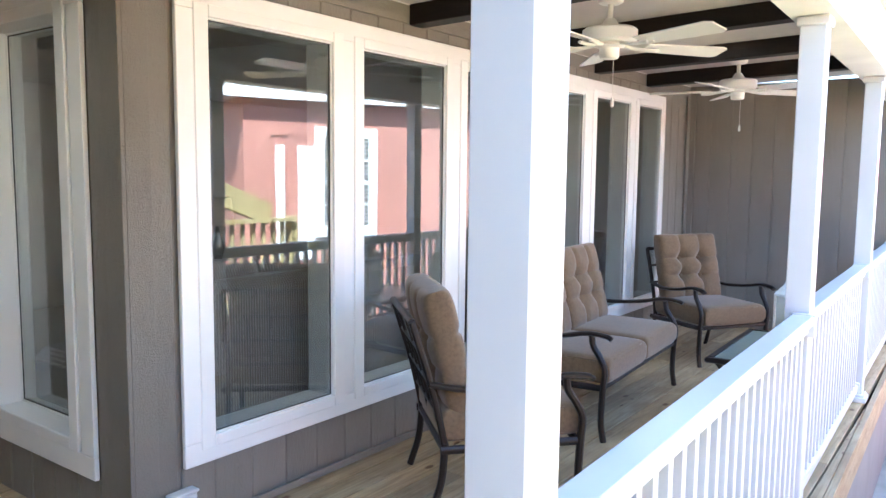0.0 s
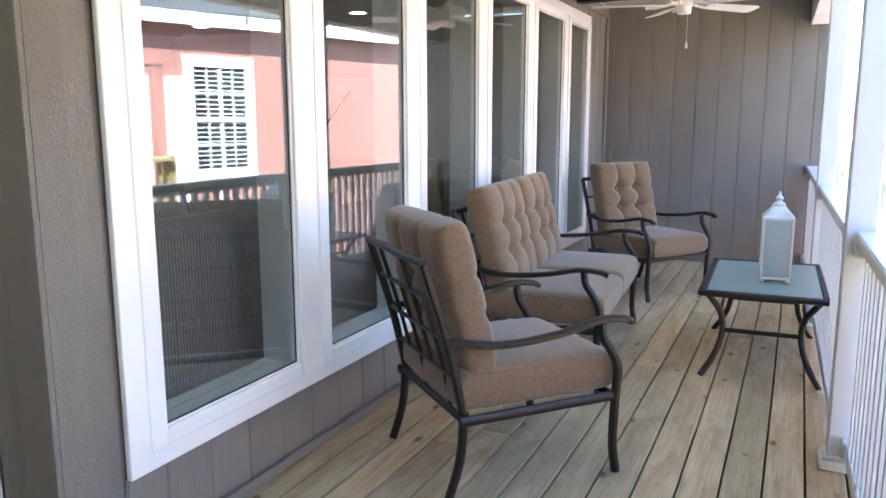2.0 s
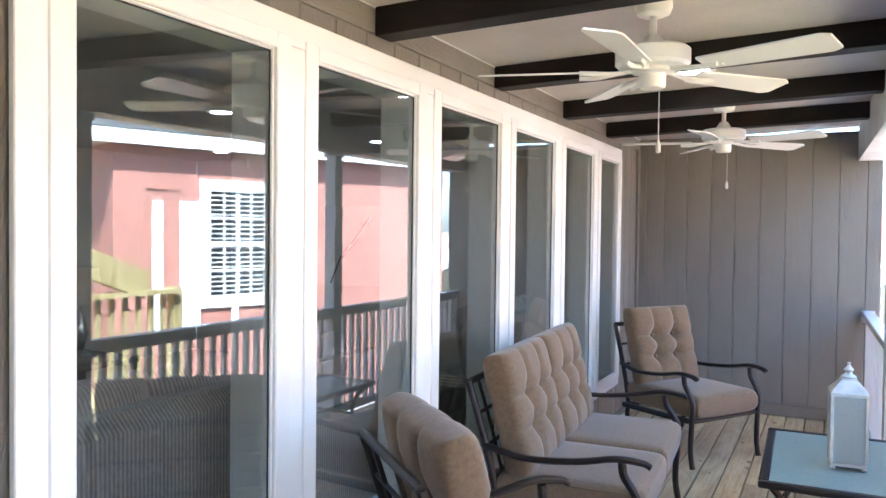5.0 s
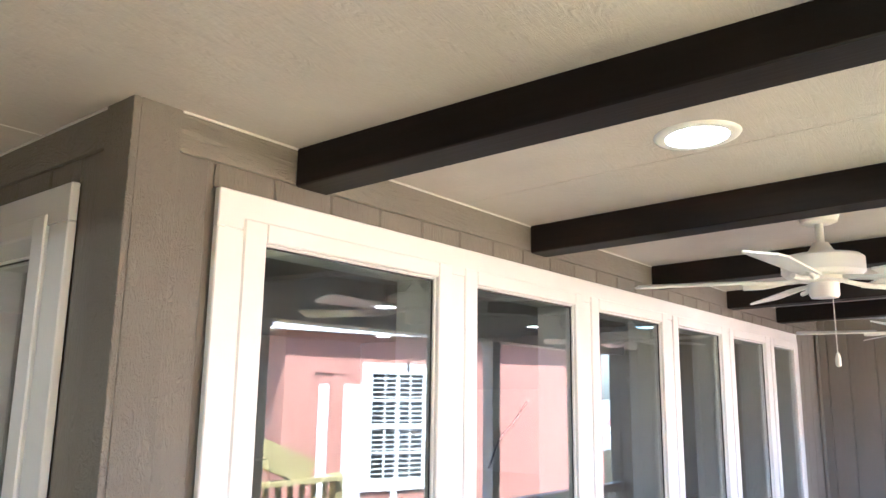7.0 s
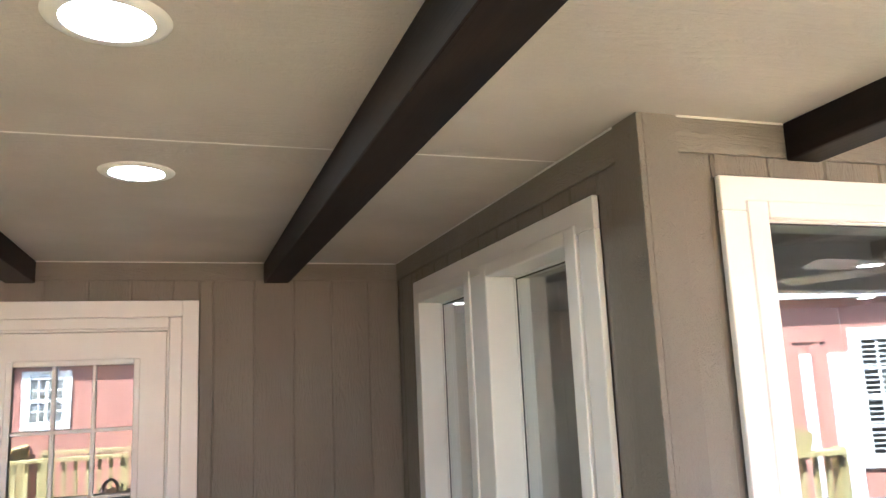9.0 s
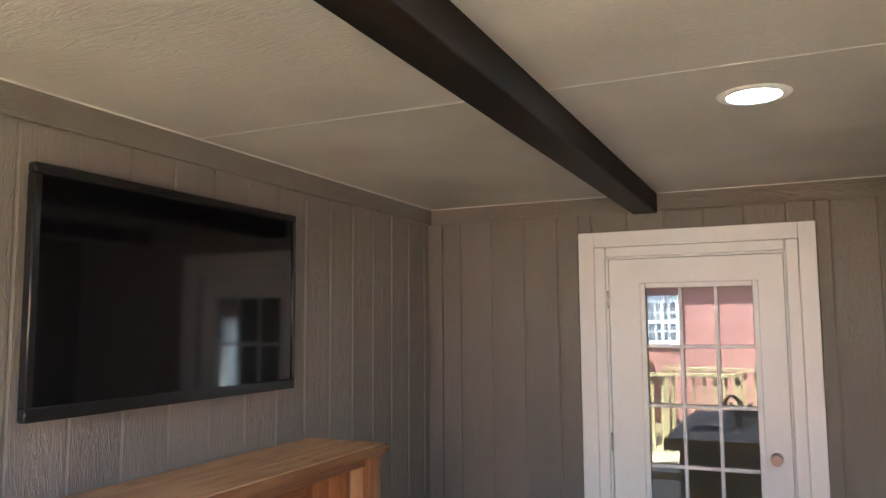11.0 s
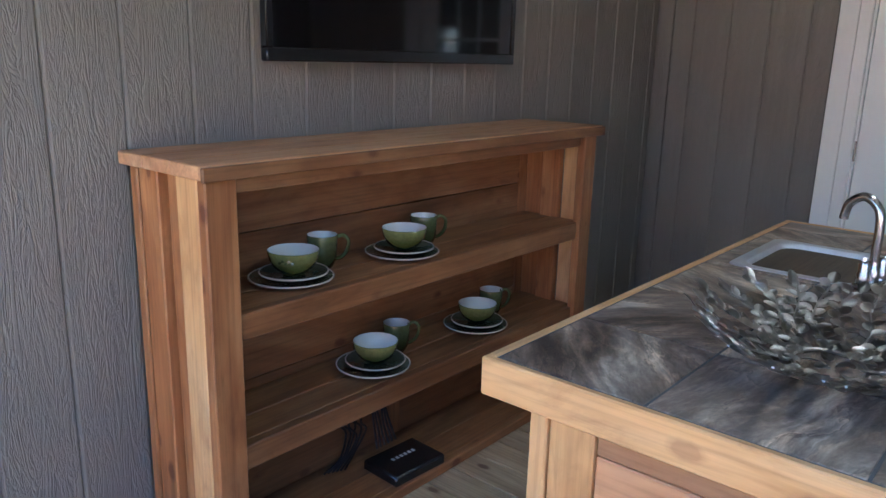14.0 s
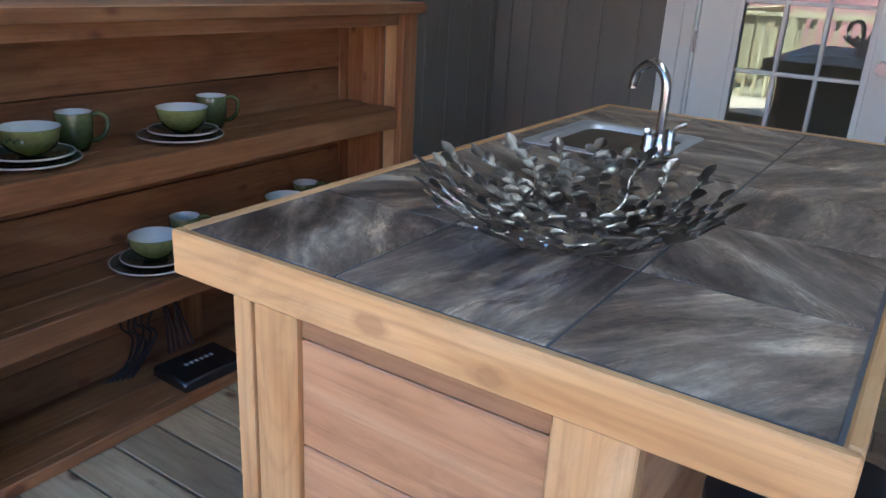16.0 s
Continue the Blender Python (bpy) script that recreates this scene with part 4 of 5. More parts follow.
def plate(x, y, z, r):
    p = thing("plate", "dark green glazed plate with a pale rim", "plate", "dishes on the shelf", at=(x, y, z))
    part("well", lathe(bmesh.new(), [(0.001, 0.004), (r * 0.62, 0.004), (r * 0.75, 0.010), (r * 0.965, 0.017), (r * 0.965, 0.013), (r * 0.74, 0.004), (r * 0.6, 0.0), (0.001, 0.0)], 40), M_plate, p)
    part("rim", lathe(bmesh.new(), [(r * 0.955, 0.0172), (r * 0.985, 0.019), (r, 0.0165), (r * 0.985, 0.0135), (r * 0.955, 0.0125)], 40), M_platerim, p, "cream glazed rim")


def bowl(x, y, z):
    p = thing("bowl", "green glazed bowl with a pale inside", "bowl", "dishes on the shelf", at=(x, y, z), turn=rnd.uniform(0, 360))
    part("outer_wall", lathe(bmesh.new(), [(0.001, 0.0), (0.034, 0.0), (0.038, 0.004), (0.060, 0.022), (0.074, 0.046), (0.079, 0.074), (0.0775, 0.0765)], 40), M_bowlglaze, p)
    part("inner_wall", lathe(bmesh.new(), [(0.0775, 0.0765), (0.0745, 0.074), (0.069, 0.045), (0.055, 0.022), (0.030, 0.009), (0.001, 0.008)], 40), M_inside, p, "pale speckled inside")
    for k in range(5):
        a = -2.2 + 0.13 * k
        part("painted_leaf", cyl(bmesh.new(), (0.0755 * math.cos(a), 0.0755 * math.sin(a), 0.050 + 0.006 * (k % 2)), (0.0778 * math.cos(a), 0.0778 * math.sin(a), 0.0505 + 0.006 * (k % 2)), 0.0045, seg=8), M_mug, p)


def mug(x, y, z, turn):
    p = thing("mug", "dark green glazed mug with a pale inside and loop handle", "mug", "dishes on the shelf", at=(x, y, z), turn=turn)
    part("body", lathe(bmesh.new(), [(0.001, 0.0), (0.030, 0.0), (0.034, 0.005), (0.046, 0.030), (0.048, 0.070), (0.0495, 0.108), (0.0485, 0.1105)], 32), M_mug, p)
    part("inner_wall", lathe(bmesh.new(), [(0.0485, 0.1105), (0.0465, 0.108), (0.0445, 0.070), (0.042, 0.03), (0.028, 0.010), (0.001, 0.009)], 32), M_inside, p, "pale glazed inside")
    sweep("handle", [(0.044, 0, 0.098), (0.068, 0, 0.104), (0.086, 0, 0.085), (0.080, 0, 0.050), (0.060, 0, 0.030), (0.040, 0, 0.026)], 0.0065, M_mug, p)


for bx, by, bz in ((0.315, -3.030, 0.7525), (-0.155, -3.012, 0.7525), (-0.021, -3.016, 0.3685), (-0.600, -3.020, 0.3685)):
    plate(bx + 0.01, by + 0.0, bz, 0.132)
    plate(bx, by, bz + 0.0135, 0.107)
    bowl(bx, by, bz + 0.0215)
    mug(bx - 0.158, by - 0.052, bz, 150)

# router with cables
router = thing("network_box", "black plastic network box on the lowest shelf", "electronics", at=(-0.12, -2.962, -0.0445), turn=-3)
part("case", boxes((-0.125, 0.125, -0.09, 0.09, 0.0, 0.042), bev=0.008), M_black, router)
M_print = paint("pale_print", (0.45, 0.45, 0.45), 0.5)
for k in range(6):
    part("printed_mark", boxes((-0.06 + 0.02 * k, -0.048 + 0.02 * k, -0.02, -0.004, 0.0422, 0.0428)), M_print, router, smooth=False)
for k in range(6):
    a, c = 0.03 * k, 0.06 + 0.012 * (k % 3)
    loops = [(-0.17 + 0.02 * k, -3.056, 0.012), (-0.16 + a * 0.4, -3.085 - 0.004 * k, 0.09)]
    loops += [(-0.09 + a * 0.35 - c * math.cos(q), -3.10 - 0.008 * k + 0.006 * math.sin(q), 0.13 + 0.015 * (k % 2) + c * math.sin(q)) for q in (0.5, 1.4, 2.4, 3.3, 4.2)]
    loops += [(-0.02 + 0.5 * a, -3.12, 0.0), (0.05 + 0.5 * a, -3.10 - 0.006 * k, -0.040)]
    solid("cable", tube(bmesh.new(), loops, 0.0042, 6, 7), M_rubber, "black power cable looped behind the network box", "cable", "router cables")

# ---- bar counter ----
bar = thing("bar_counter", "cedar bar with a slate-look tiled top", "counter")
CX0, CX1, CY0, CY1, CZ = -1.27, 0.609, -2.077, -1.042, 0.863
part("top_deck", boxes((CX0 + 0.03, CX1 - 0.03, CY0 + 0.03, CY1 - 0.03, CZ - 0.045, CZ - 0.012)), M_joist, bar, smooth=False)
part("edge_board", boxes((CX1 - 0.020, CX1, CY0, CY1, CZ - 0.080, CZ), bev=0.004), M_pine_y, bar, smooth=False)
part("edge_board", boxes((CX0, CX0 + 0.020, CY0, CY1, CZ - 0.080, CZ), bev=0.004), M_pine_y, bar, smooth=False)
for y0, y1 in ((CY0, CY0 + 0.020), (CY1 - 0.020, CY1)):
    part("edge_board", boxes((CX0 + 0.021, CX1 - 0.021, y0, y1, CZ - 0.080, CZ), bev=0.004), M_pine_x, bar, smooth=False)
BX0, BX1, BY0, BY1, BT = -1.20, 0.565, -1.985, -1.265, CZ - 0.081
for x, s in ((BX1, 1), (BX0, -1)):
    for y0, y1 in ((BY0, BY0 + 0.04), (BY0 + 0.043, BY0 + 0.14), (BY1 - 0.125, BY1 - 0.005)):
        d = 0.0 if y1 - y0 < 0.05 else 0.006
        xa, xb = sorted((x - s * d, x - s * 0.045))
        part("post", boxes((xa, xb, y0, y1, AZ, BT), bev=0.004), M_pine_z, bar, smooth=False)
    z = AZ + 0.02
    hs = (0.172, 0.20, 0.20, 0.205, 0.072)
    for hgt in hs:
        xa, xb = sorted((x - s * 0.018, x - s * 0.04))
        part("plank", boxes((xa, xb, BY0 + 0.141, BY1 - 0.126, z, min(z + hgt - 0.003, BT)), bev=0.003), M_bar_y, bar, smooth=False)
        z += hgt
for y, m in ((BY0, 1), (BY1, -1)):
    z = AZ + 0.02
    for hgt in (0.21, 0.21, 0.21, 0.215):
        ya, yb = sorted((y + m * 0.006, y + m * 0.026))
        part("plank", boxes((BX0 + 0.046, BX1 - 0.046, ya, yb, z, min(z + hgt - 0.003, BT)), bev=0.003), M_bar_x, bar, smooth=False)
        z += hgt

n = Nodes("slate_tile", 0.42)
tc = n.add("ShaderNodeTexCoord")
info = n.add("ShaderNodeObjectInfo")
vr = n.add("ShaderNodeVectorRotate")
vr.rotation_type = "Z_AXIS"
mm = n.add("ShaderNodeMath")
mm.operation = "MULTIPLY"
mm.inputs[1].default_value = 40.0
n.link(info.outputs["Random"], mm.inputs[0])
n.link(tc.outputs["Object"], vr.inputs["Vector"])
n.link(mm.outputs[0], vr.inputs["Angle"])
ad = n.add("ShaderNodeVectorMath")
n.link(vr.outputs[0], ad.inputs[0])
n.link(mm.outputs[0], ad.inputs[1])
mp = n.add("ShaderNodeMapping")
mp.inputs["Scale"].default_value = (1.9, 7.0, 4.0)
n.link(ad.outputs[0], mp.inputs["Vector"])
warp = n.noise(ad.outputs[0], 3.0, 5, 0.6)
bend = n.add("ShaderNodeVectorMath")
bend.operation = "MULTIPLY_ADD"
n.link(warp, bend.inputs[0])
bend.inputs[1].default_value = (0.2, 0.55, 0.3)
n.link(mp.outputs[0], bend.inputs[2])
st = n.noise(bend.outputs[0], 1.3, 12, 0.72, 0.3)
crack = n.noise(bend.outputs[0], 0.9, 10, 0.62, 0.2)
vein = n.noise(bend.outputs[0], 0.55, 8, 0.6, 0.6)
cl = n.noise(ad.outputs[0], 6.0, 8, 0.65)
grit = n.noise(ad.outputs[0], 70.0, 4, 0.7)
col = n.ramp(st, (0.38, (0.058, 0.041, 0.030)), (0.45, (0.130, 0.098, 0.073)), (0.52, (0.205, 0.163, 0.126)), (0.585, (0.32, 0.265, 0.208)), (0.65, (0.48, 0.41, 0.335)))
col = n.mix(0.6, col, n.ramp(cl, (0.36, (0.58, 0.60, 0.64)), (0.52, (1.0, 0.98, 0.95)), (0.66, (1.22, 1.16, 1.08))), "MULTIPLY")
col = n.mix(0.8, col, n.ramp(crack, (0.472, (1, 1, 1)), (0.486, (0.42, 0.40, 0.38)), (0.494, (1.5, 1.45, 1.38)), (0.515, (1, 1, 1))), "MULTIPLY")
col = n.mix(0.7, col, n.ramp(vein, (0.50, (1, 1, 1)), (0.525, (1.75, 1.66, 1.52)), (0.56, (1.2, 1.18, 1.12)), (0.60, (1, 1, 1))), "MULTIPLY")
col = n.mix(0.3, col, n.ramp(grit, (0.35, (0.7, 0.7, 0.7)), (0.65, (1.15, 1.15, 1.15))), "MULTIPLY")
M_tile = n.out(col, n.bump(st, 0.6, 0.003), n.ramp(cl, (0.3, (0.40, 0.40, 0.40)), (0.7, (0.62, 0.62, 0.62))))
M_grout = paint("grey_grout", (0.105, 0.108, 0.115), 0.85, 0.08, 20.0)
SKX0, SKX1, SKY0, SKY1 = -0.88, -0.47, -1.975, -1.635
part("grout_bed", boxes((CX0 + 0.021, CX1 - 0.021, SKY1 + 0.0, CY1 - 0.021, CZ - 0.012, CZ - 0.004), (CX0 + 0.021, CX1 - 0.021, CY0 + 0.021, SKY0, CZ - 0.012, CZ - 0.004),
                        (CX0 + 0.021, SKX0, SKY0, SKY1, CZ - 0.012, CZ - 0.004), (SKX1, CX1 - 0.021, SKY0, SKY1, CZ - 0.012, CZ - 0.004)), M_grout, bar, smooth=False)
xs = [CX1 - 0.024, 0.258, -0.084, -0.426, -0.768, -1.110, CX0 + 0.024]
ys = [CY0 + 0.024, -1.742, -1.396, CY1 - 0.024]
for xa, xb in zip(xs, xs[1:]):
    for ya, yb in zip(ys, ys[1:]):
        x0, x1, y0, y1 = xb + 0.003, xa - 0.003, ya + 0.003, yb - 0.003
        cells = [(x0, x1, y0, y1)]
        if x0 < SKX1 and x1 > SKX0 and y0 < SKY1 and y1 > SKY0:
            cells = [c for c in ((x0, min(x1, SKX0), y0, y1), (max(x0, SKX1), x1, y0, y1), (max(x0, SKX0), min(x1, SKX1), y0, min(y1, SKY0)), (max(x0, SKX0), min(x1, SKX1), max(y0, SKY1), y1)) if c[1] - c[0] > 0.006 and c[3] - c[2] > 0.006]
        for c in cells:
            cx, cy = (c[0] + c[1]) / 2, (c[2] + c[3]) / 2
            part("tile", boxes((c[0] - cx, c[1] - cx, c[2] - cy, c[3] - cy, CZ - 0.010, CZ - 0.0015), bev=0.0015), M_tile, bar, smooth=False, at=pose(cx, cy, 0))

# sink and tap
sink = thing("bar_sink", "small stainless steel bar sink set into the tiles", "sink", at=((SKX0 + SKX1) / 2, (SKY0 + SKY1) / 2, CZ))
bm = bmesh.new()
def loop(hx, hy, r, z):
    out = []
    for qx, qy, a0 in ((1, 1, 0), (-1, 1, 90), (-1, -1, 180), (1, -1, 270)):
        for k in range(6):
            a = radians(a0 + 90 * k / 5)
            out.append(bm.verts.new((qx * (hx - r) + r * math.cos(a), qy * (hy - r) + r * math.sin(a), z)))
    return out
sx_, sy_ = (SKX1 - SKX0) / 2, (SKY1 - SKY0) / 2
rings = [loop(sx_ + 0.02, sy_ + 0.02, 0.03, 0.0), loop(sx_ + 0.02, sy_ + 0.02, 0.03, 0.003), loop(sx_ - 0.012, sy_ - 0.012, 0.05, 0.003), loop(sx_ - 0.02, sy_ - 0.02, 0.05, -0.006), loop(sx_ - 0.026, sy_ - 0.026, 0.055, -0.045), loop(sx_ - 0.036, sy_ - 0.036, 0.06, -0.080), loop(sx_ - 0.056, sy_ - 0.056, 0.06, -0.112), loop(sx_ - 0.09, sy_ - 0.085, 0.05, -0.135), loop(0.02, 0.02, 0.018, -0.155)]
for a, c in zip(rings, rings[1:]):
    for k in range(len(a)):
        bm.faces.new((a[k], a[(k + 1) % len(a)], c[(k + 1) % len(a)], c[k]))
bm.faces.new(rings[-1])
part("basin", bm, M_sink, sink)
part("drain", lathe(bmesh.new(), [(0.001, -0.150), (0.025, -0.150), (0.032, -0.152)], 20), M_chrome, sink)
tap = thing("tap", "brushed nickel gooseneck tap with two lever handles", "tap", at=(-0.485, -1.625, CZ), turn=-18)
part("base_plate", boxes((-0.055, 0.055, -0.024, 0.024, 0.0, 0.022), bev=0.009), M_chrome, tap)
part("column", lathe(bmesh.new(), [(0.018, 0.02), (0.019, 0.05), (0.014, 0.06), (0.013, 0.075), (0.001, 0.076)], 20), M_chrome, tap)
sweep("spout", [(0, 0, 0.06), (0, 0, 0.17), (0, -0.012, 0.215), (0, -0.050, 0.238), (0, -0.088, 0.215), (0, -0.098, 0.182), (0, -0.099, 0.17)], 0.012, M_chrome, tap, seg=12)
for s in (-1, 1):
    part("handle_hub", lathe(bmesh.new(), [(0.016, 0.02), (0.017, 0.045), (0.013, 0.052), (0.015, 0.07), (0.010, 0.08), (0.001, 0.082)], 18, (s * 0.042, 0, 0)), M_chrome, tap)
    sweep("lever", [(s * 0.042, 0, 0.074), (s * 0.062, 0.012, 0.088), (s * 0.078, 0.018, 0.092)], 0.006, M_chrome, tap)

# metal leaf bowl
leafbowl = thing("leaf_bowl", "openwork decorative bowl of pewter metal leaves", "bowl", at=(0.180, -1.555, CZ - 0.001), turn=20)
bm = bmesh.new()
L, Wd = 0.060, 0.0210
rows_ = []
for i in range(9):
    u = i / 8
    w = max(0.0018, Wd * math.sin(math.pi * u ** 0.9) ** 0.55) if 0 < i < 8 else 0.0018
    rows_.append([bm.verts.new((j * w, u * L, 0.0035 * abs(j) ** 3 + 0.004 * math.sin(u * 3.1) - 0.0022 * (1 - abs(j)) * math.sin(math.pi * u))) for j in (-1, -0.55, 0, 0.55, 1)])
for a, c in zip(rows_, rows_[1:]):
    for j in range(4):
        bm.faces.new((a[j], a[j + 1], c[j + 1], c[j]))
bmesh.ops.solidify(bm, geom=list(bm.faces), thickness=0.0016)
leaf_me = mesh_of("leaf", bm, M_leaf, True)
lr = random.Random(9)
def bowl_point(s, a):
    """s from 0 at the foot to 1 at the rim; oval plan."""
    r = 0.074 + 0.196 * s
    return Vector((1.12 * r * math.cos(a), r * math.sin(a) * 0.92, 0.008 + 0.078 * max(0.0, s) ** 1.6))
def place_leaf(s, a, lean, lift, size):
    p0 = bowl_point(s, a)
    up = (bowl_point(s + 0.05, a) - p0).normalized()
    round_ = (bowl_point(s, a + 0.05) - p0).normalized()
    nrm = round_.cross(up)
    nrm = nrm if nrm.z > 0 else -nrm
    d = (up * math.cos(lean) + round_ * math.sin(lean) + nrm * lift).normalized()
    side = d.cross(nrm).normalized()
    m = Matrix((side, d, side.cross(d))).transposed().to_4x4()
    piece("leaf", leaf_me, leafbowl, Matrix.Translation(p0) @ m @ pose(0, 0, 0, 0, math.degrees(lr.uniform(-0.3, 0.3)), 0) @ Matrix.Scale(size, 4))


SPRIGS = 22
for k in range(SPRIGS):
    a0 = 2 * math.pi * k / SPRIGS
    steps = (0.02, 0.13, 0.25, 0.37, 0.49, 0.61, 0.73, 0.85, 0.97) if k % 2 else (0.31, 0.43, 0.55, 0.67, 0.79, 0.91)
    for q, s in enumerate(steps):
        a = a0 + 0.10 * math.sin(6 * s + k)
        for e in (-1, 1):
            place_leaf(s + 0.03 * e, a, e * lr.uniform(0.7, 1.05), lr.uniform(-0.02, 0.10), lr.uniform(0.48, 0.62))
    place_leaf(steps[-1] + 0.06, a0 + 0.10 * math.sin(6.3 + k), lr.uniform(-0.2, 0.2), lr.uniform(0.0, 0.25), lr.uniform(0.54, 0.68))
for k in range(14):
    place_leaf(-0.3 + 0.22 * (k % 2), 2 * math.pi * k / 14, lr.uniform(-1, 1), 0.1, 0.6)
for k in range(SPRIGS):
    a = 2 * math.pi * k / SPRIGS
    sweep("stem", [bowl_point(s, a + 0.10 * math.sin(6 * s + k)) for s in ((0.0, 0.25, 0.5, 0.75, 1.0) if k % 2 else (0.3, 0.5, 0.75, 0.95))], 0.0028, M_leaf, leafbowl, n=3, seg=6)
part("foot_ring", tube(bmesh.new(), [bowl_point(0, 2 * math.pi * k / 20) * 0.97 for k in range(21)], 0.004, 6, 1), M_leaf, leafbowl)

# bar stool under the overhang
stool = thing("bar_stool", "dark metal bar stool tucked under the counter edge", "stool", at=(0.30, -1.06, AZ))
part("seat", lathe(bmesh.new(), [(0.001, 0.64), (0.155, 0.64), (0.17, 0.65), (0.17, 0.675), (0.155, 0.69), (0.001, 0.695)], 28), M_matte, stool, "black padded seat")
for k in range(4):
    a = math.pi / 4 + k * math.pi / 2
    sweep("leg", [(0.12 * math.cos(a), 0.12 * math.sin(a), 0.64), (0.15 * math.cos(a), 0.15 * math.sin(a), 0.35), (0.20 * math.cos(a), 0.20 * math.sin(a), 0.0)], 0.014, M_bronze, stool)
sweep("foot_ring", [(0.168 * math.cos(2 * math.pi * k / 16), 0.168 * math.sin(2 * math.pi * k / 16), 0.24) for k in range(17)], 0.009, M_bronze, stool, n=1)

# ---- house inside, behind the glass ----
M_carpet = paint("beige_carpet", (0.36, 0.32, 0.27), 0.95, 0.1, 20.0, 0.3)
solid("floor_inside", boxes((-5.6, -0.163, 0.163, FAR_Y + 0.15, -0.05, 0.0), (-5.6, DOOR_X - 0.151, TV_Y, 0.16, -0.05, 0.0)), M_carpet, "beige carpet inside the house", "floor", kind="structure", smooth=False)
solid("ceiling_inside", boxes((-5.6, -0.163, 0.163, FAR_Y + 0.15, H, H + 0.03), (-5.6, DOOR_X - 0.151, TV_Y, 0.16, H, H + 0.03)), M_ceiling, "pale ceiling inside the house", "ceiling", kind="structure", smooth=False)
solid("wall_inside_1", boxes((-5.75, -5.6, TV_Y - 0.15, FAR_Y + 0.15, -0.8, 0.9), (-5.75, -5.6, TV_Y - 0.15, FAR_Y + 0.15, 1.75, H), (-5.75, -5.6, TV_Y - 0.15, 1.0, 0.9, 1.75), (-5.75, -5.6, 1.25, FAR_Y + 0.15, 0.9, 1.75)), M_inner, "cream wall inside the house with a tall window opening", "wall", kind="structure", smooth=False)
solid("wall_inside_2", boxes((-5.6, 0.0, FAR_Y + 0.151, FAR_Y + 0.30, -0.8, H)), M_inner, "beige end wall inside the house", "wall", kind="structure", smooth=False)
solid("wall_inside_3", boxes((-5.6, DOOR_X - 0.151, TV_Y - 0.15, TV_Y - 0.001, -0.8, H)), M_inner, "beige wall behind the glazed door", "wall", kind="structure", smooth=False)


def sofa(x, y, turn, length, label):
    s = thing("sofa", label, "sofa", "living room sofas", at=(x, y, 0), turn=turn)
    w = length / 2
    part("base", boxes((-w, w, -0.42, 0.45, 0.05, 0.42), bev=0.04), M_sofa, s)
    part("back", boxes((-w, w, -0.45, -0.22, 0.05, 0.97), bev=0.05), M_sofa, s)
    for e in (-1, 1):
        part("arm", boxes((e * w - 0.12, e * w + 0.12, -0.45, 0.46, 0.05, 0.62), bev=0.06), M_sofa, s)
    for k in range(3):
        cx = (-w + 0.12) + (2 * w - 0.24) * (k + 0.5) / 3
        part("back_pillow", cushion(bmesh.new(), (2 * w - 0.24) / 3 + 0.04, 0.5, 0.24, 5.0, n=14), M_sofa, s, at=pose(cx, -0.24, 0.80) @ pose(0, 0, 0, 80, 0, 0))
    return s


sofa(-0.75, 1.30, 90, 2.0, "grey corduroy sofa with its back to the windows")
sofa(-0.75, 4.3, 90, 1.5, "grey corduroy loveseat behind the glass")
M_shade = paint("linen_shade", (0.55, 0.48, 0.36), 0.8, 0.05)
lamp = thing("table_lamp", "unlit table lamp with a cream drum shade", "lamp", at=(-2.9, 2.6, 0.66))
part("base", lathe(bmesh.new(), [(0.001, 0), (0.08, 0), (0.08, 0.015), (0.03, 0.05), (0.06, 0.16), (0.03, 0.28), (0.012, 0.34), (0.001, 0.36)]), M_chrome, lamp)
part("shade", lathe(bmesh.new(), [(0.15, 0.36), (0.12, 0.60), (0.117, 0.60), (0.147, 0.36)]), M_shade, lamp)
st = thing("side_table", "dark wooden side table beneath the lamp", "table", at=(-2.9, 2.6, 0))
part("tabletop", boxes((-0.3, 0.3, -0.25, 0.25, 0.62, 0.66), bev=0.005), M_beam, st)
for sx in (-1, 1):
    for sy in (-1, 1):
        part("leg", boxes((sx * 0.26 - 0.025, sx * 0.26 + 0.025, sy * 0.21 - 0.025, sy * 0.21 + 0.025, 0.0, 0.62)), M_beam, st)
art = thing("wall_art", "pale panel with a dark blossom branch on the wall", "picture", at=(-3.2, FAR_Y + 0.15, 1.35))
part("panel", boxes((-0.55, 0.55, -0.03, 0.0, -0.45, 0.45), bev=0.004), M_inside, art)
sweep("painted_branch", [(-0.3, -0.033, -0.42), (-0.15, -0.033, -0.1), (0.0, -0.033, 0.05), (0.22, -0.033, 0.32)], 0.012, M_matte, art)
for k in range(6):
    part("painted_blossom", cyl(bmesh.new(), (-0.25 + 0.09 * k, -0.034, -0.2 + 0.1 * k + 0.05 * (-1) ** k), (-0.25 + 0.09 * k, -0.031, -0.2 + 0.1 * k + 0.05 * (-1) ** k), 0.035, seg=10), M_inner, art)

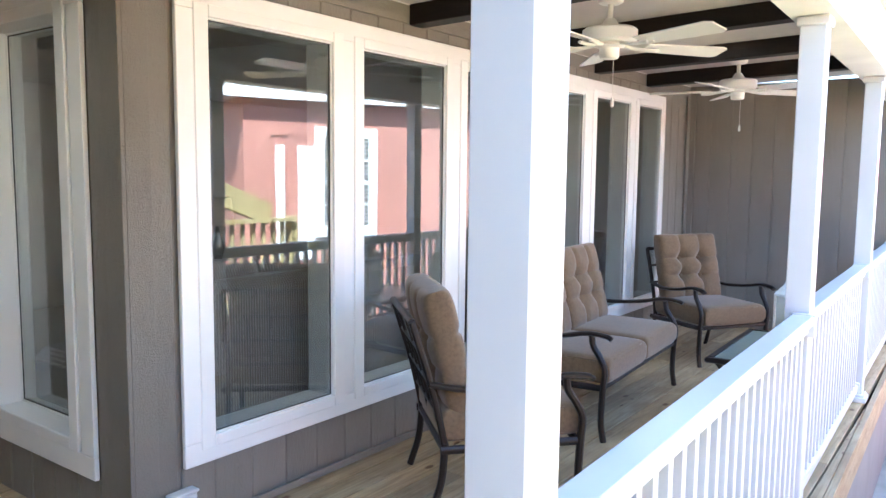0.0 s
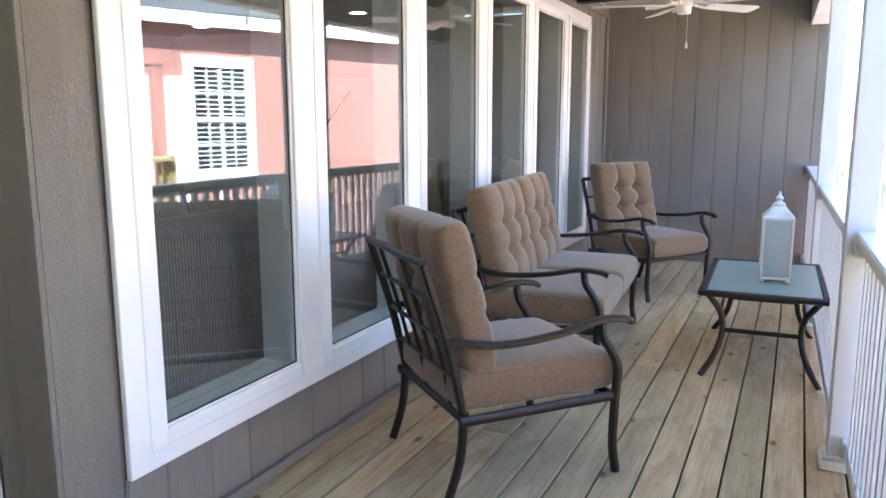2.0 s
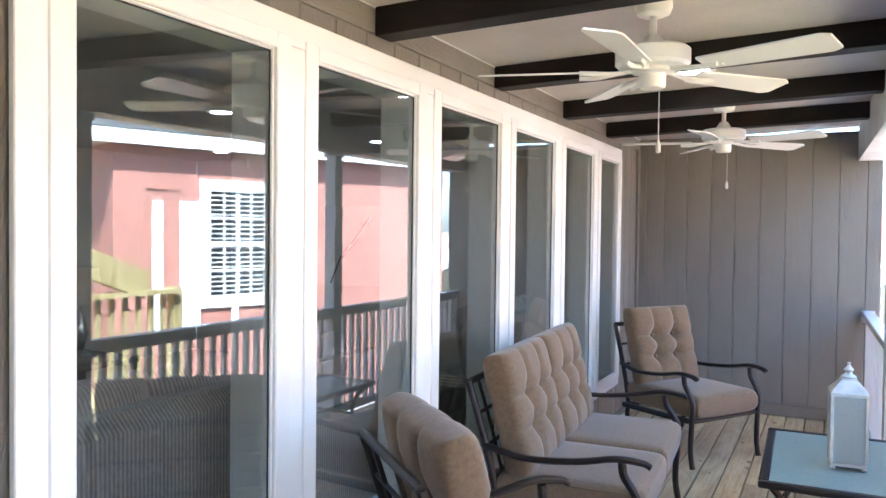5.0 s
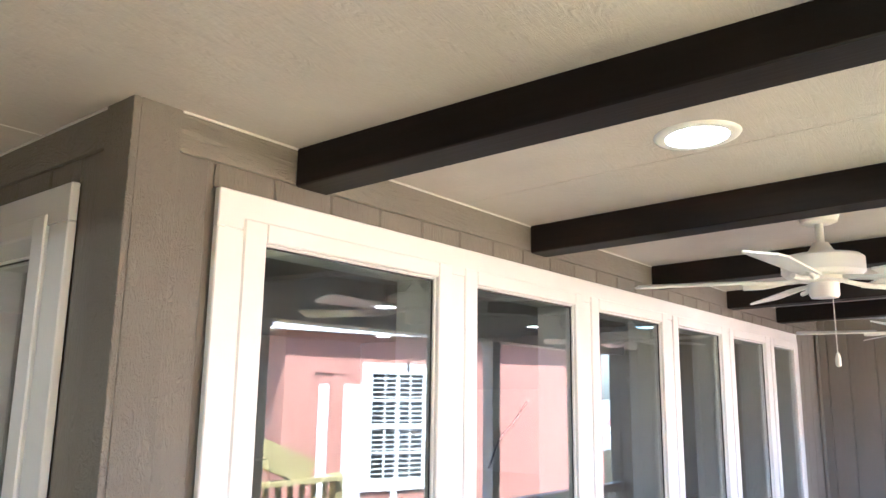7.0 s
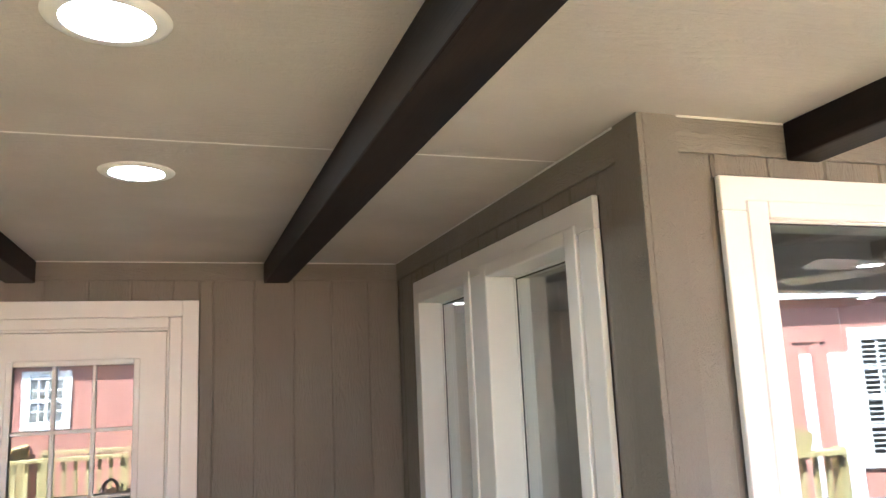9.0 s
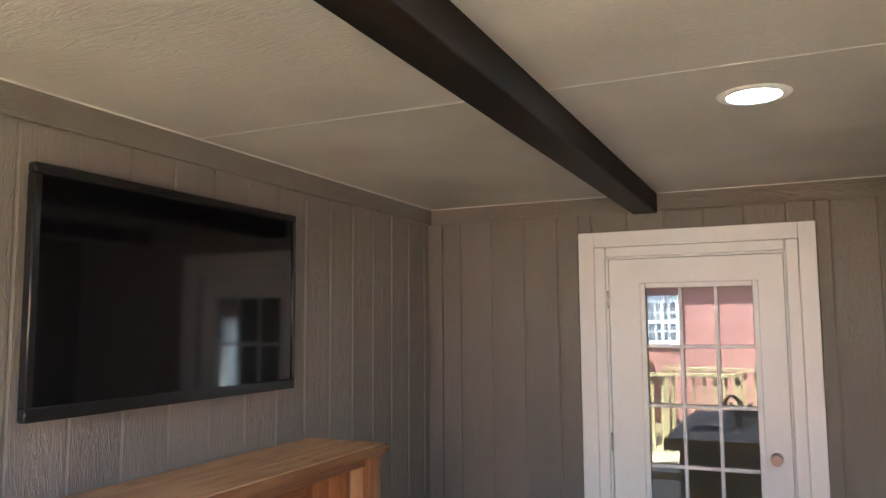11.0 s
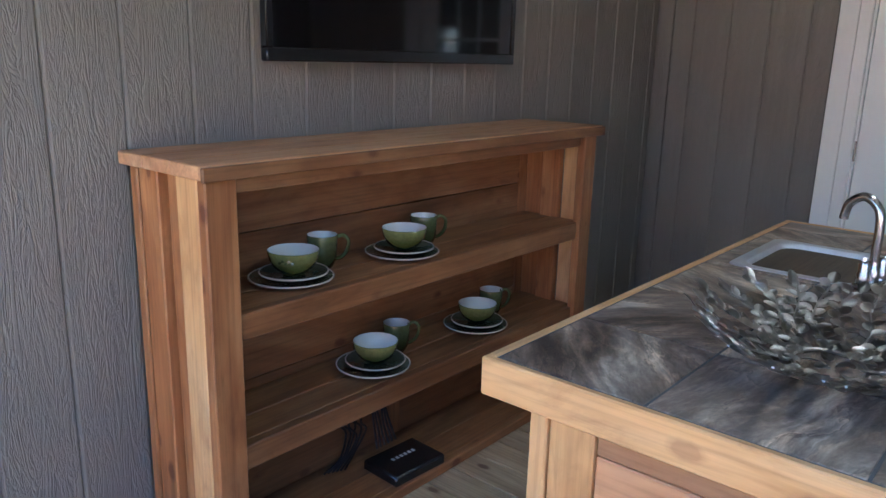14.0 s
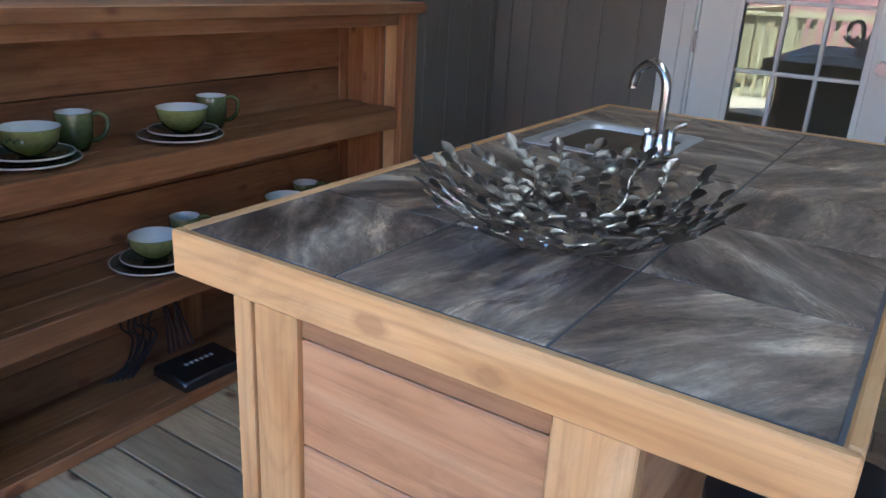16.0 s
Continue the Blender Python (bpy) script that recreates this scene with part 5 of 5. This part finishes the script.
# ---- yard and neighbour, seen in the glass and past the rail ----
GZ = -0.78
M_ground = paint("concrete_ground", (0.25, 0.245, 0.235), 0.95, 0.2, 1.5, 0.6, 40.0)
bm = bmesh.new()
bmesh.ops.create_grid(bm, x_segments=2, y_segments=2, size=900, matrix=Matrix.Translation((0, 0, GZ)))
solid("ground", bm, M_ground, "pale gravel and concrete yard", "ground", kind="structure", smooth=False)
M_red = siding("red_siding", (0.37, 0.165, 0.125), "z", 0.25)
M_redtrim = paint("red_trim", (0.37, 0.165, 0.125), 0.6)
NX = 5.05
def red_block(label, at, turn, x1, y0, y1, top):
    """A red sided block: its long wall lies at local x = 0."""
    h = thing("neighbour_house", label, "house", at=at, turn=turn)
    red = part("wall", boxes((0, x1, y0, y1, GZ, top)), M_red, h, smooth=False)
    me = mesh_of("batten", boxes((-0.006, 0.0, -0.006, 0.006, GZ, top - 0.01)), M_redtrim)
    for k in range(int((y1 - y0 - 0.1) / 0.406) + 1):
        piece("batten", me, red, pose(0, y0 + 0.1 + 0.406 * k, 0))
    part("soffit", boxes((-0.12, x1 + 0.12, y0 - 0.3, y1 + 0.3, top, top + 0.04)), M_white, h, smooth=False)
    bm = bmesh.new()
    v = [bm.verts.new(p) for p in ((-0.16, y0 - 0.3, top + 0.14), (-0.16, y1 + 0.3, top + 0.14), (x1 / 2, y1 + 0.3, top + 1.2), (x1 / 2, y0 - 0.3, top + 1.2), (x1 + 0.16, y0 - 0.3, top + 0.14), (x1 + 0.16, y1 + 0.3, top + 0.14))]
    bm.faces.new((v[0], v[1], v[2], v[3]))
    bm.faces.new((v[3], v[2], v[5], v[4]))
    bmesh.ops.solidify(bm, geom=list(bm.faces), thickness=0.04)
    part("roof_slope", bm, M_shingle, h, smooth=False)
    part("fascia", boxes((-0.16, -0.121, y0 - 0.3, y1 + 0.3, top - 0.02, top + 0.13), bev=0.003), M_white, h, smooth=False)
    return h


house = red_block("red sided house with white trim across the yard", (5.459, 3.99, 0), 20, 5.0, 0.80, 5.55, 2.44)
rear = red_block("red sided house wing set back behind the lumber deck", (NX + 1.9, 0, 0), 0, 4.0, -4.9, 3.2, 2.36)
M_blind = paint("white_blind", (0.48, 0.48, 0.47), 0.5)


def house_window(home, x, y0, y1, z0, z1):
    w = part("window", boxes((x - 0.03, x - 0.001, y0 - 0.13, y0, z0 - 0.13, z1 + 0.13), (x - 0.03, x - 0.001, y1, y1 + 0.13, z0 - 0.13, z1 + 0.13), (x - 0.03, x - 0.001, y0, y1, z1, z1 + 0.13), (x - 0.03, x - 0.001, y0, y1, z0 - 0.13, z0), bev=0.004), M_white, home, "white-trimmed window with blinds", smooth=False)
    zm = (z0 + z1) / 2
    part("glass", boxes((x - 0.008, x - 0.001, y0, y1, z0, z1)), M_tv, w, smooth=False)
    bars = [(x - 0.026, x - 0.010, y0, y1, zm - 0.03, zm + 0.03)]
    for k in (1, 2, 3):
        yy = y0 + (y1 - y0) * k / 4
        bars.append((x - 0.020, x - 0.011, yy - (0.024 if k == 2 else 0.013), yy + (0.024 if k == 2 else 0.013), z0, z1))
    for zz in ((z0 + zm) / 2, (z1 + zm) / 2):
        bars.append((x - 0.020, x - 0.0115, y0, y1, zz - 0.013, zz + 0.013))
    part("muntins", boxes(*bars), M_white, w, smooth=False)
    c = 22
    part("blind", boxes(*[(x - 0.0095, x - 0.0085, y0, y1, z0 + (z1 - z0) * k / c, z0 + (z1 - z0) * (k + 0.36) / c) for k in range(c)]), M_blind, w, smooth=False)


house_window(house, 0, 1.90, 2.58, 0.74, 1.96)
house_window(rear, 0, -3.55, -3.08, 1.35, 2.02)
part("white_board", boxes((-0.03, -0.001, 1.22, 1.34, 0.33, 1.83), bev=0.003), M_white, house)
part("white_panel", boxes((-0.04, -0.001, 1.53, 1.765, 0.32, 1.83), bev=0.003), M_white, house)
part("white_stub", boxes((-0.03, -0.001, 2.17, 2.25, 0.36, 0.605), bev=0.003), M_white, house)
part("red_trim", boxes((-0.02, -0.001, 1.10, 1.16, 0.0, 2.02), (-0.02, -0.001, 1.16, 1.52, 1.96, 2.02), (-0.018, -0.001, 1.40, 1.46, 0.0, 1.96), bev=0.003), M_redtrim, house, "raised red trim boards")


# added wall out of view beyond the alcove; keeps southern sky off the posts
solid("wall_wing", boxes((2.2, 13.0, -5.2, -5.0, GZ, 3.1)), M_siding, "added unseen taupe wall that blocks sky light from the south", "wall", kind="structure", smooth=False)

# fence, pink-roofed shed and meter at the end of the yard
# weathered wood, darkened further: the shade on this face is in the colour
M_fence_shade = wood("weathered_fence_shade", (0.05, 0.047, 0.034), (0.085, 0.080, 0.058), (0.115, 0.108, 0.082), "z", 0.85, 0.4)
fence = thing("wooden_fence", "weathered grey-green board fence across the yard", "fence", at=(0, 11.0, GZ))
fm = mesh_of("fence_board", boxes((-0.068, 0.068, -0.01, 0.01, 0.02, 1.62), (-0.045, 0.045, -0.01, 0.01, 1.62, 1.66)), M_fence_shade)
for k in range(56):
    piece("fence_board", fm, fence, pose(-2.0 + 0.142 * k, 0, 0.004 * (k % 3)))
for z in (0.35, 1.3):
    part("fence_rail", boxes((-2.1, 6.0, 0.012, 0.05, z, z + 0.09)), M_fence_shade, fence, smooth=False)
M_pink = paint("pink_metal_roof", (0.55, 0.16, 0.15), 0.5)
shed = thing("pink_roof_shed", "white shed with a faded pink roof behind the fence", "shed", at=(3.6, 16.0, GZ))
part("wall", boxes((-1.6, 3.0, 0.0, 3.0, 0.0, 1.9)), M_white, shed, smooth=False)
bm = bmesh.new()
v = [bm.verts.new(q) for q in ((-1.8, -0.4, 1.85), (3.2, -0.4, 1.85), (3.2, 1.5, 2.9), (-1.8, 1.5, 2.9), (3.2, 3.4, 1.85), (-1.8, 3.4, 1.85))]
bm.faces.new((v[0], v[1], v[2], v[3]))
bm.faces.new((v[3], v[2], v[4], v[5]))
bmesh.ops.solidify(bm, geom=list(bm.faces), thickness=0.04)
part("roof", bm, M_pink, shed, "faded pink roof", smooth=False)
for k in range(25):
    part("scallop", cyl(bmesh.new(), (-1.7 + 0.2 * k, -0.415, 1.78), (-1.7 + 0.2 * k, -0.40, 1.78), 0.1, seg=14), M_white, shed)
meter = thing("utility_box", "grey utility box with a black conduit on the end wall", "utility box", at=(1.94, FAR_Y + 0.08, 0.0))
part("box", boxes((0.0, 0.11, -0.06, 0.06, 0.36, 0.56), bev=0.008), M_skirt, meter)
part("meter_dome", cyl(bmesh.new(), (0.11, 0, 0.42), (0.15, 0, 0.42), 0.05, 0.045, 20), M_steel, meter)
sweep("conduit", [(0.06, 0, 0.37), (0.07, -0.01, 0.1), (0.10, -0.02, -0.25), (0.30, -0.03, -0.40), (0.55, -0.02, -0.30), (0.8, 0.0, -0.70), (0.9, 0.0, GZ + 0.01)], 0.018, M_matte, meter)
unit = thing("air_conditioner", "grey outdoor air-conditioning unit with louvred sides", "air conditioner", at=(2.62, 7.95, GZ + 0.051))
for k in range(16):
    part("louvre", boxes((-0.37, 0.37, -0.37, 0.37, 0.03 + 0.035 * k, 0.048 + 0.035 * k), bev=0.004), M_skirt, unit, smooth=False)
part("core", boxes((-0.345, 0.345, -0.345, 0.345, 0.0, 0.585)), M_matte, unit, smooth=False)
part("top_panel", boxes((-0.38, 0.38, -0.38, 0.38, 0.585, 0.615), bev=0.008), M_skirt, unit)
for k in range(5):
    r = 0.07 + 0.055 * k
    part("grille_ring", tube(bmesh.new(), [(r * math.cos(2 * math.pi * q / 24), r * math.sin(2 * math.pi * q / 24), 0.625) for q in range(25)], 0.005, 6, 1), M_matte, unit)
solid("concrete_pad", boxes((2.2, 3.4, 4.3, 10.6, GZ + 0.004, GZ + 0.05), bev=0.01), paint("cracked_concrete", (0.34, 0.34, 0.34), 0.9, 0.2, 2.5, 0.5, 25.0), "cracked grey concrete pad in the yard", "pavement", kind="structure", smooth=False)

# lumber deck of the neighbour
lum = thing("lumber_deck", "new yellow lumber deck with picket rails beside the red house", "deck", at=(0, 0, 0))
DX0, DX1, DYA, DYB, DZ = 3.55, NX + 1.85, -3.6, 4.25, -0.08
for k in range(22):
    x0 = DX0 + (DX1 - DX0) * k / 22
    part("deck_board", boxes((x0, x0 + (DX1 - DX0) / 22 - 0.008, DYA, DYB, DZ - 0.04, DZ)), M_lumber, lum, smooth=False)
part("rim", boxes((DX0 - 0.04, DX0 - 0.001, DYA, DYB, DZ - 0.24, DZ)), M_lumber, lum, smooth=False)
pk = mesh_of("picket", boxes((-0.018, 0.018, -0.018, 0.018, DZ, 0.96)), M_lumber)
pp = mesh_of("post", boxes((-0.045, 0.045, -0.045, 0.045, GZ, 1.02)), M_lumber)
def lumber_rail(p, q):
    p, q = Vector(p), Vector(q)
    d = q - p
    c = int(d.length / 0.13)
    for k in range(c + 1):
        o = p + d * k / c
        piece("picket", pk, lum, pose(o.x, o.y, 0))
    m_ = max(1, int(d.length / 1.6))
    for k in range(m_ + 1):
        o = p + d * k / m_
        piece("post", pp, lum, pose(o.x + 0.02, o.y + 0.02, 0))
    n = Vector((-d.y, d.x)).normalized() * 0.07
    bm = bmesh.new()
    vs = [bm.verts.new((*(a + s * n), z)) for z in (0.965, 1.005) for a, s in ((p, 1), (p, -1), (q, -1), (q, 1))]
    for f in ((0, 1, 2, 3), (7, 6, 5, 4), (0, 1, 5, 4), (1, 2, 6, 5), (2, 3, 7, 6), (3, 0, 4, 7)):
        bm.faces.new([vs[i] for i in f])
    part("top_rail", bm, M_lumber, lum, smooth=False)
for k in range(9):
    part("landing_board", boxes((2.166 + 0.15 * k, 2.312 + 0.15 * k, -3.3, -0.78, -0.045, -0.004)), M_deck, lum, smooth=False)
lumber_rail((DX0, -3.6), (DX0, -1.9))
lumber_rail((DX0, 2.6), (DX0, 4.05))
bm = bmesh.new()
box(bm, DX0 - 0.05, DX0 + 0.05, -0.36, 0.36, -0.11, 0.11)
bmesh.ops.rotate(bm, verts=bm.verts, matrix=Matrix.Rotation(radians(-20), 3, "X"))
bmesh.ops.translate(bm, verts=bm.verts, vec=(0, 3.38, 1.17))
part("stair_rail", bm, M_lumber, lum, smooth=False)
part("post", boxes((DX0 - 0.045, DX0 + 0.045, 2.93, 3.02, GZ, 1.44)), M_lumber, lum, smooth=False)
lumber_rail((DX0, -3.6), (DX1, -3.6))
lumber_rail((4.9, -3.0), (4.9, -1.6))
